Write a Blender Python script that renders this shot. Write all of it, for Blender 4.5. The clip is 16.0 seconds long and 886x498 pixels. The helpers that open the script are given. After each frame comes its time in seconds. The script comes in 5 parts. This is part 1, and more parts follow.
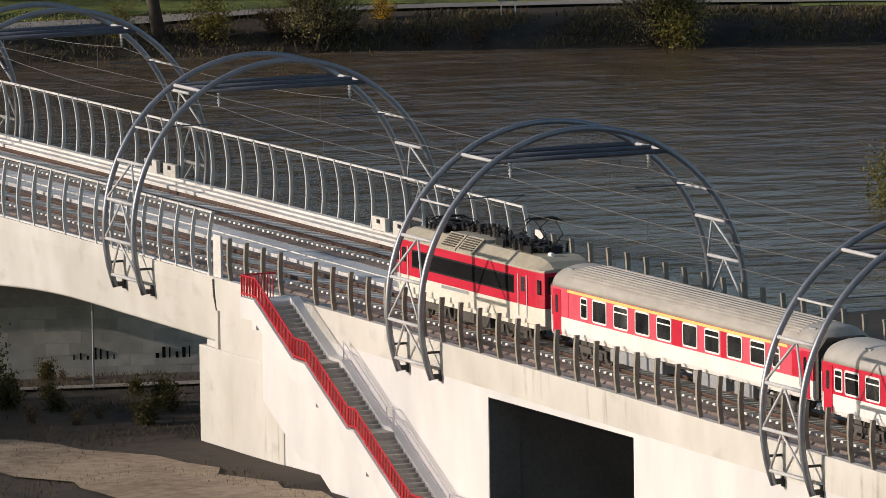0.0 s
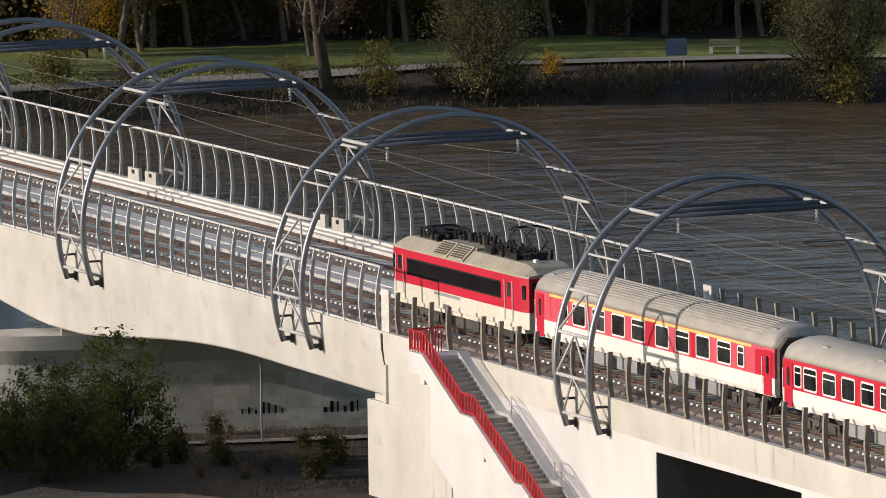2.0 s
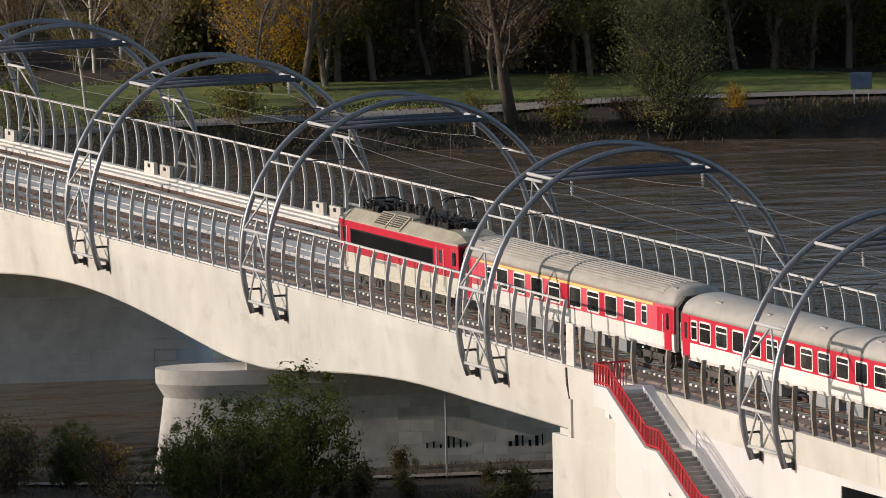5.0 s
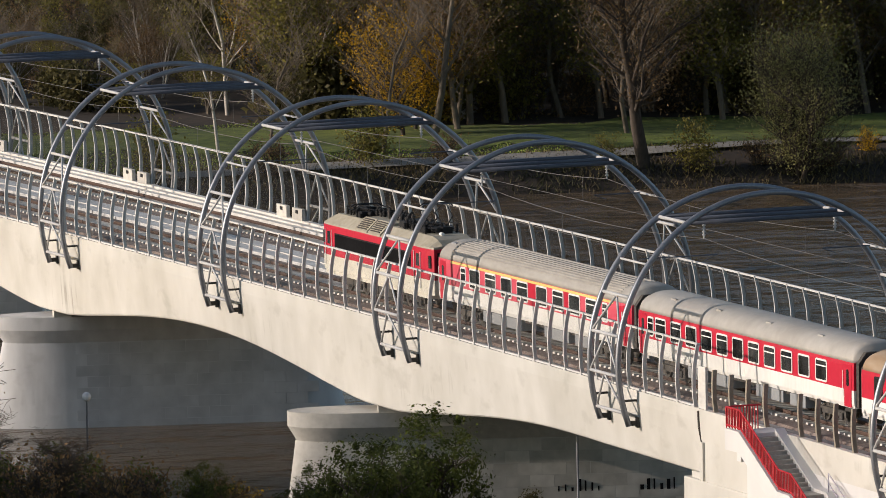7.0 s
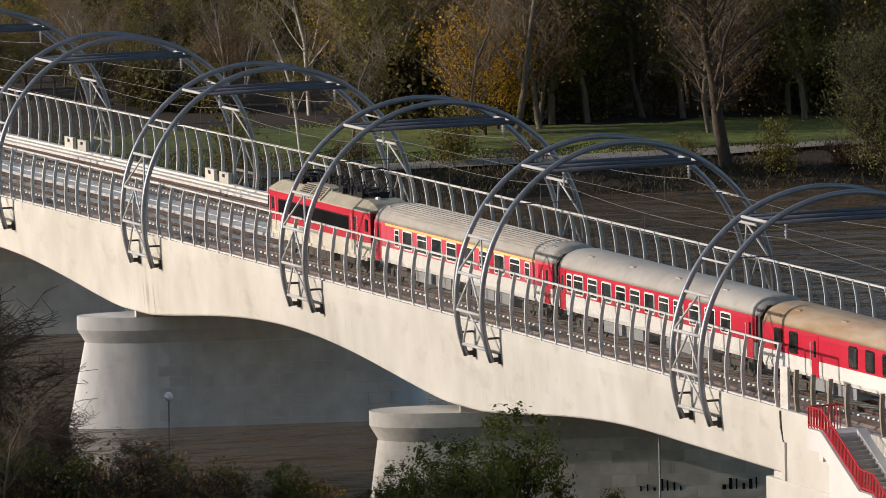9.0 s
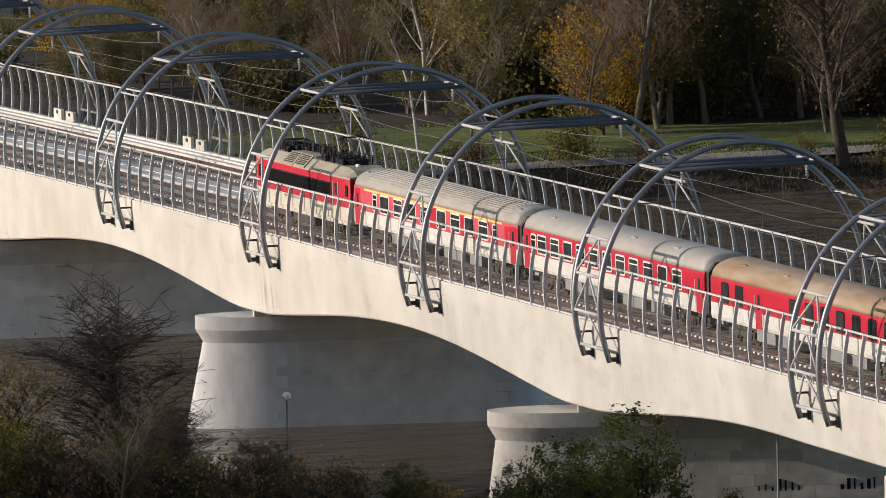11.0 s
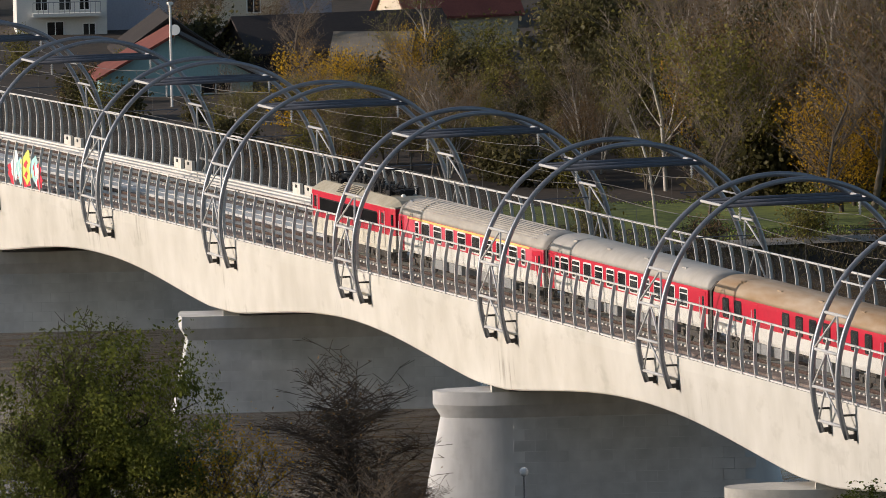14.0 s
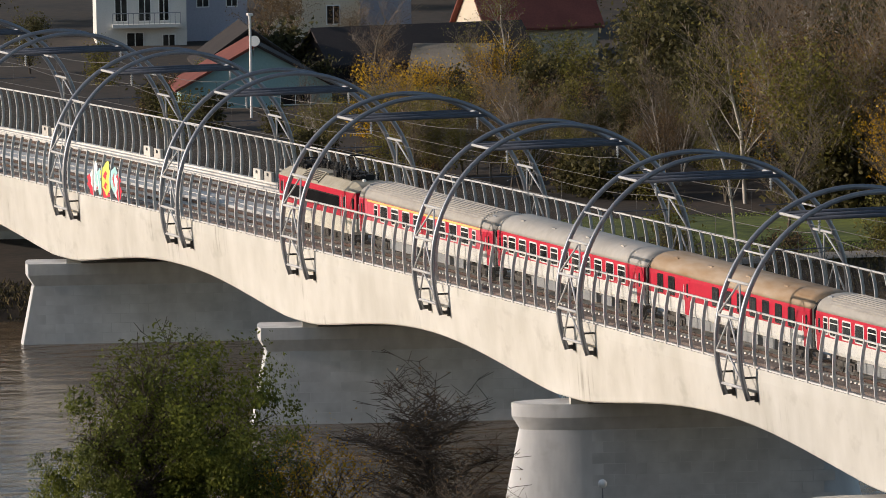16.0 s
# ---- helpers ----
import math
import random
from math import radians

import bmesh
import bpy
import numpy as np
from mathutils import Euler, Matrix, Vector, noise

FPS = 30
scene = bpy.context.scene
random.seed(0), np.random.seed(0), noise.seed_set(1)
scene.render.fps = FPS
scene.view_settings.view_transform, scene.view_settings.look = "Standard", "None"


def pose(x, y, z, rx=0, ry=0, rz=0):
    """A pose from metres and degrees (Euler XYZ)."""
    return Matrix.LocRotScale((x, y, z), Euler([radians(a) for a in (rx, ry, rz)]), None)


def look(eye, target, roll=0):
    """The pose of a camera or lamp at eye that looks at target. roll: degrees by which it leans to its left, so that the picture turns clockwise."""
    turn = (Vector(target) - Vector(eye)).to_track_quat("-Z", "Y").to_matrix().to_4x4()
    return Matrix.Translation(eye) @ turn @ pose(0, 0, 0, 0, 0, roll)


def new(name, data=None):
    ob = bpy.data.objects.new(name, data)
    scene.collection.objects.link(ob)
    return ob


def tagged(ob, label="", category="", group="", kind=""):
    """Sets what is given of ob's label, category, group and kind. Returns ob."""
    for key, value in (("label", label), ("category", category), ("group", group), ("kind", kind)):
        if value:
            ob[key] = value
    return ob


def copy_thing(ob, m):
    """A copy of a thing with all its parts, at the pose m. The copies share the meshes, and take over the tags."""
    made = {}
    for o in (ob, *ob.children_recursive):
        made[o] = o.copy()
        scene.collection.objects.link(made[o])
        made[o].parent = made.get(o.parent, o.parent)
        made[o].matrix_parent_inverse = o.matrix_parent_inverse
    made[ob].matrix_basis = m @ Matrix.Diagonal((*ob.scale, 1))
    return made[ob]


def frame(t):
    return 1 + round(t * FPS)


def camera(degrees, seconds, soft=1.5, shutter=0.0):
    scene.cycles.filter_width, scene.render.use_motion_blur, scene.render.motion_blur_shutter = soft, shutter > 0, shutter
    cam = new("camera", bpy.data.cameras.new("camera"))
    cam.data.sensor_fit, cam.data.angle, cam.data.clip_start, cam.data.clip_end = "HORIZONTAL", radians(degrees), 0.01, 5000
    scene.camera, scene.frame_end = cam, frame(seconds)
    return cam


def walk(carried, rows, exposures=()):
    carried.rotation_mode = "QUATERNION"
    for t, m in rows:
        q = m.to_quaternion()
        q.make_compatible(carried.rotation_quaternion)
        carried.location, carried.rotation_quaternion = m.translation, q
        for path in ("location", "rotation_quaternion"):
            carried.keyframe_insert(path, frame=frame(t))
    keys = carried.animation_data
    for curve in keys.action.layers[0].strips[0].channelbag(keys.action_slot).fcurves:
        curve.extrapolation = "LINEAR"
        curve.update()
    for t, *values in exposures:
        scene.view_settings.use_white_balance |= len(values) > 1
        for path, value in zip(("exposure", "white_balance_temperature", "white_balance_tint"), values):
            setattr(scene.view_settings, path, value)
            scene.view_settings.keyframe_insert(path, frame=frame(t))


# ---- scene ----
# ---- camera ----
cam = camera(5.385, 16.0, soft=0.8)
EYE = Vector((415.59, -175.54, 52.65))
AIM = [
    (0.0, 65.837, -6.791, -0.824), (0.5, 66.091, -6.719, -0.797), (1.0, 66.294, -6.646, -0.815),
    (1.5, 66.579, -6.564, -0.825), (2.0, 66.862, -6.444, -0.860), (2.5, 67.069, -6.398, -0.870),
    (3.0, 67.208, -6.373, -0.905), (3.5, 67.376, -6.343, -0.934), (4.0, 67.600, -6.283, -0.946),
    (6.5, 68.570, -6.059, -1.125), (7.0, 68.791, -5.942, -1.060), (7.5, 68.921, -5.921, -1.118),
    (8.0, 69.046, -5.929, -1.140), (8.5, 69.154, -5.936, -1.133), (9.0, 69.292, -5.933, -1.126),
    (11.5, 70.217, -5.846, -1.150), (12.0, 70.432, -5.724, -1.090), (12.5, 70.722, -5.657, -1.145),
    (13.0, 71.000, -5.617, -1.135), (13.5, 71.242, -5.554, -1.150), (14.0, 71.460, -5.432, -1.050),
    (14.5, 71.631, -5.388, -1.030), (15.0, 71.769, -5.376, -1.020), (15.5, 71.833, -5.372, -0.955),
    (16.0, 71.942, -5.352, -0.950),
]


def aim(yaw, pitch, roll):
    a, b = radians(yaw), radians(pitch)
    way = Vector((-math.sin(a) * math.cos(b), math.cos(a) * math.cos(b), math.sin(b)))
    return look(EYE, EYE + 400 * way, roll)


walk(cam, [(t, aim(yaw, pitch, roll)) for t, yaw, pitch, roll in AIM])

# ---- light ----
SUN_WAY = Vector((0.29, 1.0, -0.30)).normalized()
world = bpy.data.worlds.new("sky")
scene.world = world
world.use_nodes = True
wn = world.node_tree.nodes
sky = wn.new("ShaderNodeTexSky")
sky.sky_type, sky.sun_disc = "NISHITA", False
sky.sun_elevation = math.asin(-SUN_WAY.z)
sky.sun_rotation = math.atan2(-SUN_WAY.x, -SUN_WAY.y)
wn["Background"].inputs["Strength"].default_value = 0.11
world.node_tree.links.new(sky.outputs[0], wn["Background"].inputs["Color"])
sun = new("sun", bpy.data.lights.new("sun", "SUN"))
sun.data.energy, sun.data.angle, sun.data.color = 3.7, radians(0.6), (1.0, 0.865, 0.76)
sun.matrix_world = look((0, -100, 120), Vector((0, -100, 120)) + SUN_WAY)
scene.view_settings.exposure = 0.15

# ---- materials ----


def mat(name, a, b, rough=0.7, metal=0.0, fine=6.0, broad=0.4, bump=0.2, stretch=(1, 1, 1), vary=0.0, island=0.0, spec=0.5, placed=False):
    """Two colours mixed by a broad and a fine noise; vary: lightness by object; island: by loose piece."""
    m = bpy.data.materials.new(name)
    m.use_nodes = True
    n, l = m.node_tree.nodes, m.node_tree.links
    p = n["Principled BSDF"]
    p.inputs["Roughness"].default_value, p.inputs["Metallic"].default_value = rough, metal
    p.inputs["Specular IOR Level"].default_value = spec
    tc, mp = n.new("ShaderNodeTexCoord"), n.new("ShaderNodeMapping")
    mp.inputs["Scale"].default_value = stretch
    where = tc.outputs["Object"]
    if placed:
        info, add = n.new("ShaderNodeObjectInfo"), n.new("ShaderNodeVectorMath")
        l.new(where, add.inputs[0])
        l.new(info.outputs["Location"], add.inputs[1])
        where = add.outputs[0]
    l.new(where, mp.inputs["Vector"])
    parts = []
    for s, d in ((fine, 5), (broad, 4)):
        t = n.new("ShaderNodeTexNoise")
        t.inputs["Scale"].default_value, t.inputs["Detail"].default_value = s, d
        l.new(mp.outputs[0], t.inputs["Vector"])
        parts.append(t)
    mix = n.new("ShaderNodeMath")
    mix.operation = "MULTIPLY_ADD"
    l.new(parts[0].outputs[0], mix.inputs[0])
    mix.inputs[1].default_value = 0.45
    half = n.new("ShaderNodeMath")
    half.operation = "MULTIPLY"
    l.new(parts[1].outputs[0], half.inputs[0])
    half.inputs[1].default_value = 0.55
    l.new(half.outputs[0], mix.inputs[2])
    ramp = n.new("ShaderNodeValToRGB")
    ramp.color_ramp.elements[0].position, ramp.color_ramp.elements[1].position = 0.36, 0.64
    ramp.color_ramp.elements[0].color, ramp.color_ramp.elements[1].color = (*a, 1), (*b, 1)
    l.new(mix.outputs[0], ramp.inputs[0])
    out = ramp.outputs[0]
    for amount, source in ((vary, "ShaderNodeObjectInfo"), (island, "ShaderNodeNewGeometry")):
        if amount:
            r, hsv, mr = n.new(source), n.new("ShaderNodeHueSaturation"), n.new("ShaderNodeMapRange")
            l.new(r.outputs["Random" if source == "ShaderNodeObjectInfo" else "Random Per Island"], mr.inputs[0])
            mr.inputs[3].default_value, mr.inputs[4].default_value = 1 - amount, 1 + amount
            l.new(mr.outputs[0], hsv.inputs["Value"])
            l.new(out, hsv.inputs["Color"])
            out = hsv.outputs[0]
    l.new(out, p.inputs["Base Color"])
    if bump:
        bu = n.new("ShaderNodeBump")
        bu.inputs["Strength"].default_value, bu.inputs["Distance"].default_value = bump, 0.03
        l.new(parts[0].outputs[0], bu.inputs["Height"])
        l.new(bu.outputs[0], p.inputs["Normal"])
    return m


def glass_mat(name, tint, clear=0.8, milk=(0.6, 0.62, 0.62), gloss=0.06):
    m = bpy.data.materials.new(name)
    m.use_nodes = True
    n, l = m.node_tree.nodes, m.node_tree.links
    tr, gl, di = n.new("ShaderNodeBsdfTransparent"), n.new("ShaderNodeBsdfGlossy"), n.new("ShaderNodeBsdfDiffuse")
    tr.inputs[0].default_value, di.inputs[0].default_value = (*tint, 1), (*milk, 1)
    gl.inputs["Roughness"].default_value = 0.05
    a, b = n.new("ShaderNodeMixShader"), n.new("ShaderNodeMixShader")
    # a soft noise varies the clear share against the milky one
    tc, noi, mr = n.new("ShaderNodeTexCoord"), n.new("ShaderNodeTexNoise"), n.new("ShaderNodeMapRange")
    noi.inputs["Scale"].default_value = 1.3
    l.new(tc.outputs["Object"], noi.inputs["Vector"])
    l.new(noi.outputs[0], mr.inputs[0])
    mr.inputs[3].default_value, mr.inputs[4].default_value = clear - 0.05, clear + 0.05
    l.new(mr.outputs[0], a.inputs[0])
    l.new(di.outputs[0], a.inputs[1])
    l.new(tr.outputs[0], a.inputs[2])
    b.inputs[0].default_value = gloss
    l.new(a.outputs[0], b.inputs[1])
    l.new(gl.outputs[0], b.inputs[2])
    l.new(b.outputs[0], n["Material Output"].inputs[0])
    return m


def stained(m, tone=(0.25, 0.235, 0.20), amount=0.8, run=2.2, patch=0.09):
    """Adds dark vertical water runs and broad blotches to a wall material."""
    n, l = m.node_tree.nodes, m.node_tree.links
    p = n["Principled BSDF"]
    base = p.inputs["Base Color"].links[0].from_socket
    tc = n.new("ShaderNodeTexCoord")
    masks = []
    for scale, stretch, lo, hi in ((1.0, (run, run, 0.16), 0.56, 0.74), (1.0, (patch * 1.3, patch, patch * 5), 0.52, 0.70), (1.0, (0.5, 0.5, 0.9), 0.60, 0.72)):
        mp, t, mr = n.new("ShaderNodeMapping"), n.new("ShaderNodeTexNoise"), n.new("ShaderNodeMapRange")
        mp.inputs["Scale"].default_value = stretch
        t.inputs["Scale"].default_value, t.inputs["Detail"].default_value = scale, 4
        l.new(tc.outputs["Object"], mp.inputs["Vector"])
        l.new(mp.outputs[0], t.inputs["Vector"])
        l.new(t.outputs[0], mr.inputs[0])
        mr.inputs[1].default_value, mr.inputs[2].default_value = lo, hi
        masks.append(mr.outputs[0])
    both, tot = n.new("ShaderNodeMath"), n.new("ShaderNodeMath")
    both.operation, tot.operation = "MULTIPLY", "MULTIPLY_ADD"
    l.new(masks[0], both.inputs[0])
    l.new(masks[1], both.inputs[1])
    l.new(masks[2], tot.inputs[0])
    tot.inputs[1].default_value = 0.3
    l.new(both.outputs[0], tot.inputs[2])
    amt = n.new("ShaderNodeMath")
    amt.operation, amt.use_clamp = "MULTIPLY", True
    l.new(tot.outputs[0], amt.inputs[0])
    amt.inputs[1].default_value = amount
    mix = n.new("ShaderNodeMix")
    mix.data_type = "RGBA"
    l.new(amt.outputs[0], mix.inputs["Factor"])
    l.new(base, mix.inputs["A"])
    mix.inputs["B"].default_value = (*tone, 1)
    l.new(mix.outputs["Result"], p.inputs["Base Color"])
    return m


CONCRETE = stained(mat("cream_concrete", (0.46, 0.445, 0.40), (0.60, 0.585, 0.545), 0.85, fine=0.9, broad=0.14, bump=0.08, stretch=(0.6, 1, 0.4)))
# the greyer tone in broad upright noise stands for soft tree shadows
WHITE_WALL = mat("white_coating", (0.50, 0.505, 0.51), (0.66, 0.65, 0.64), 0.7, fine=0.5, broad=0.10, bump=0.05, stretch=(1, 1, 0.4))
PIER = stained(mat("pier_concrete", (0.44, 0.445, 0.455), (0.62, 0.625, 0.63), 0.85, fine=1.2, broad=0.25, bump=0.15, stretch=(1, 1, 0.4), vary=0.04), (0.17, 0.16, 0.15), 0.6)
PIER_PALE = stained(mat("pale_pier_concrete", (0.46, 0.44, 0.40), (0.60, 0.58, 0.53), 0.85, fine=3, broad=0.3, bump=0.15, vary=0.16), (0.20, 0.18, 0.14), 0.7)
BLOCK_GREY = mat("grey_facing_block", (0.43, 0.435, 0.445), (0.62, 0.625, 0.63), 0.85, fine=0.9, broad=0.22, bump=0.1, vary=0.05, placed=True)
BLOCK_PALE = mat("pale_facing_block", (0.40, 0.38, 0.335), (0.58, 0.555, 0.50), 0.85, fine=1.2, broad=0.3, bump=0.1, vary=0.14, placed=True)
STEEL = mat("grey_painted_steel", (0.20, 0.21, 0.235), (0.28, 0.29, 0.315), 0.42, 0.65, fine=9, broad=0.8, bump=0.03)
STEEL_WHITE = mat("galvanised_bar", (0.42, 0.42, 0.42), (0.52, 0.52, 0.52), 0.6, 0.0, bump=0.02)
STEEL_BLUE = mat("blue_grey_beam", (0.055, 0.062, 0.085), (0.085, 0.095, 0.12), 0.55, 0.0, bump=0.03)
POST_STEEL = mat("zinc_post", (0.50, 0.49, 0.47), (0.62, 0.61, 0.585), 0.6, 0.0, bump=0.03)
POST_BROWN = mat("weathered_post", (0.20, 0.175, 0.135), (0.31, 0.275, 0.22), 0.7, 0.0, bump=0.05)
BLACK = mat("black_iron", (0.010, 0.010, 0.011), (0.022, 0.022, 0.024), 0.55, 0.0, bump=0.05, spec=0.2)
MATTE = mat("black_grille", (0.008, 0.008, 0.009), (0.016, 0.016, 0.017), 0.95, bump=0, spec=0.02)
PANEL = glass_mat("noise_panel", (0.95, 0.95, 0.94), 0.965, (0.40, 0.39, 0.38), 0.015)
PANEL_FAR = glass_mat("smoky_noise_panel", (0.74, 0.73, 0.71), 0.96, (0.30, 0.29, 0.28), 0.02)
BALLAST = mat("ballast", (0.09, 0.065, 0.055), (0.30, 0.235, 0.20), 0.95, fine=7, broad=0.5, bump=0.8)
SLEEPER = mat("concrete_sleeper", (0.60, 0.56, 0.50), (0.80, 0.76, 0.68), 0.9, island=0.15)
RAIL = mat("rusty_rail", (0.055, 0.03, 0.022), (0.10, 0.058, 0.042), 0.7, 0.0, bump=0.05)
DECK_GREY = mat("deck_slab", (0.46, 0.46, 0.455), (0.70, 0.695, 0.68), 0.8, fine=5, broad=0.5, bump=0.1, stretch=(0.4, 1, 1))
DECK_WHITE = mat("pale_kerb", (0.52, 0.50, 0.465), (0.72, 0.695, 0.655), 0.8, fine=4, broad=0.6, bump=0.1, stretch=(0.4, 1, 1))
RED = mat("red_paint", (0.46, 0.004, 0.028), (0.54, 0.007, 0.036), 0.45, fine=3, broad=0.3, bump=0.01)
RED_FADED = mat("faded_red_paint", (0.56, 0.055, 0.095), (0.62, 0.085, 0.12), 0.5, fine=3, broad=0.4, bump=0.01)
TRAIN_WHITE = mat("train_white", (0.70, 0.69, 0.65), (0.80, 0.79, 0.76), 0.4, fine=4, broad=0.5, bump=0.01, stretch=(1, 1, 0.3))
LOCO_CREAM = mat("loco_cream", (0.60, 0.57, 0.48), (0.72, 0.69, 0.60), 0.5, fine=4, broad=0.5, bump=0.02)
YELLOW = mat("yellow_stripe", (0.70, 0.56, 0.17), (0.76, 0.62, 0.22), 0.4, bump=0)
ROOF_GREY = mat("coach_roof", (0.30, 0.28, 0.25), (0.42, 0.395, 0.36), 0.6, fine=3, broad=0.35, bump=0.05, stretch=(0.35, 1, 1))
ROOF_PLAIN = mat("smooth_coach_roof", (0.33, 0.31, 0.28), (0.42, 0.40, 0.37), 0.55, fine=2, broad=0.3, bump=0.03)
ROOF_RUST = mat("rust_stained_roof", (0.27, 0.17, 0.085), (0.40, 0.32, 0.24), 0.7, fine=2, broad=0.25, bump=0.05, stretch=(0.25, 1, 1))
LOCO_ROOF = mat("loco_roof", (0.30, 0.27, 0.20), (0.40, 0.365, 0.29), 0.6, fine=4, broad=0.5, bump=0.05)
PANE = mat("dark_pane", (0.012, 0.013, 0.014), (0.05, 0.052, 0.05), 0.08, fine=1.2, broad=0.6, bump=0, vary=0.5)
FRAME_WHITE = mat("window_frame_white", (0.72, 0.72, 0.70), (0.80, 0.80, 0.78), 0.4, bump=0)
GREY_STRIPE = mat("grey_stripe", (0.25, 0.26, 0.27), (0.30, 0.31, 0.32), 0.5, bump=0)
UNDER = mat("dusty_underframe", (0.035, 0.032, 0.03), (0.09, 0.08, 0.07), 0.85, fine=6, bump=0.2)
STAIR_RED = mat("red_railing", (0.42, 0.012, 0.02), (0.52, 0.02, 0.03), 0.5, bump=0.02)
STEP = mat("stair_step", (0.30, 0.28, 0.25), (0.44, 0.41, 0.37), 0.9, vary=0.12)
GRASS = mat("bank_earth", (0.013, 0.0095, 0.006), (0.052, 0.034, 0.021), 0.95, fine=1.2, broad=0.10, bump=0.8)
PATH = mat("gravel_path", (0.22, 0.20, 0.17), (0.31, 0.285, 0.25), 0.95, fine=4, bump=0.3)
LAWN = mat("lawn_blades", (0.11, 0.165, 0.022), (0.23, 0.28, 0.04), 0.8, fine=0.6, broad=0.08, bump=0, island=0.35)
BARK = mat("bark", (0.032, 0.024, 0.018), (0.085, 0.066, 0.05), 0.95, fine=5, bump=0.6, stretch=(1, 1, 0.3))
BARK_GREY = mat("grey_bark", (0.085, 0.068, 0.05), (0.20, 0.165, 0.125), 0.95, fine=5, bump=0.6, stretch=(1, 1, 0.3))
BARK_TWIG = mat("twig_bark", (0.13, 0.102, 0.076), (0.29, 0.235, 0.18), 0.95, fine=3, bump=0)
BARK_PALE = mat("birch_bark", (0.34, 0.31, 0.27), (0.62, 0.57, 0.50), 0.9, fine=4, bump=0.3, stretch=(1, 1, 2))


def leaf_mat(name, a, b):
    m = mat(name, a, b, 0.6, fine=0.5, broad=0.15, bump=0, island=0.45, vary=0.12)
    n_, l_ = m.node_tree.nodes, m.node_tree.links
    p_ = n_["Principled BSDF"]
    p_.inputs["Specular IOR Level"].default_value = 0.25
    tr, mx = n_.new("ShaderNodeBsdfTranslucent"), n_.new("ShaderNodeMixShader")
    l_.new(p_.inputs["Base Color"].links[0].from_socket, tr.inputs[0])
    mx.inputs[0].default_value = 0.5
    l_.new(p_.outputs[0], mx.inputs[1])
    l_.new(tr.outputs[0], mx.inputs[2])
    l_.new(mx.outputs[0], n_["Material Output"].inputs[0])
    return m


LEAF_GREEN = leaf_mat("green_leaves", (0.075, 0.092, 0.018), (0.21, 0.225, 0.042))
# darker green for the near-bank shrubs, with their shade in the colour
LEAF_SHRUB_SHADED = leaf_mat("shaded_shrub_leaves", (0.045, 0.06, 0.013), (0.11, 0.13, 0.028))
LEAF_OLIVE = leaf_mat("olive_leaves", (0.12, 0.112, 0.028), (0.27, 0.23, 0.055))
LEAF_GOLD = leaf_mat("golden_leaves", (0.42, 0.25, 0.016), (0.70, 0.44, 0.035))
# leaf colour kept low, to carry the shade inside the wood
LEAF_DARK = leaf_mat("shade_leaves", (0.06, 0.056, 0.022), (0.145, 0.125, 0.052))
LEAF_BROWN = leaf_mat("brown_leaves", (0.13, 0.085, 0.042), (0.27, 0.175, 0.08))
LEAF_GREY = leaf_mat("willow_leaves", (0.17, 0.17, 0.065), (0.32, 0.30, 0.12))

# water: dark river with fine ripples
WATER = bpy.data.materials.new("river_water")
WATER.use_nodes = True
n, l = WATER.node_tree.nodes, WATER.node_tree.links
p = n["Principled BSDF"]
p.inputs["Roughness"].default_value, p.inputs["IOR"].default_value = 0.17, 1.33
tc, mp = n.new("ShaderNodeTexCoord"), n.new("ShaderNodeMapping")
mp.inputs["Scale"].default_value = (0.8, 0.42, 1)
l.new(tc.outputs["Object"], mp.inputs["Vector"])
wr, wb = n.new("ShaderNodeTexNoise"), n.new("ShaderNodeTexNoise")
wr.inputs["Scale"].default_value, wr.inputs["Detail"].default_value = 0.45, 5
wb.inputs["Scale"].default_value, wb.inputs["Detail"].default_value, wb.inputs["Distortion"].default_value = 0.05, 6, 1.2
l.new(mp.outputs[0], wr.inputs["Vector"])
l.new(mp.outputs[0], wb.inputs["Vector"])
bu = n.new("ShaderNodeBump")
bu.inputs["Distance"].default_value = 1.2
l.new(wr.outputs[0], bu.inputs["Height"])
mr = n.new("ShaderNodeMapRange")
l.new(wb.outputs[0], mr.inputs[0])
mr.inputs[1].default_value, mr.inputs[2].default_value = 0.42, 0.62
mr.inputs[3].default_value, mr.inputs[4].default_value = 0.3, 1.0
l.new(mr.outputs[0], bu.inputs["Strength"])
l.new(bu.outputs[0], p.inputs["Normal"])
cr = n.new("ShaderNodeValToRGB")
cr.color_ramp.elements[0].color, cr.color_ramp.elements[1].color = (0.070, 0.050, 0.030, 1), (0.13, 0.094, 0.061, 1)
l.new(wb.outputs[0], cr.inputs[0])
l.new(cr.outputs[0], p.inputs["Base Color"])

# ---- mesh helpers ----


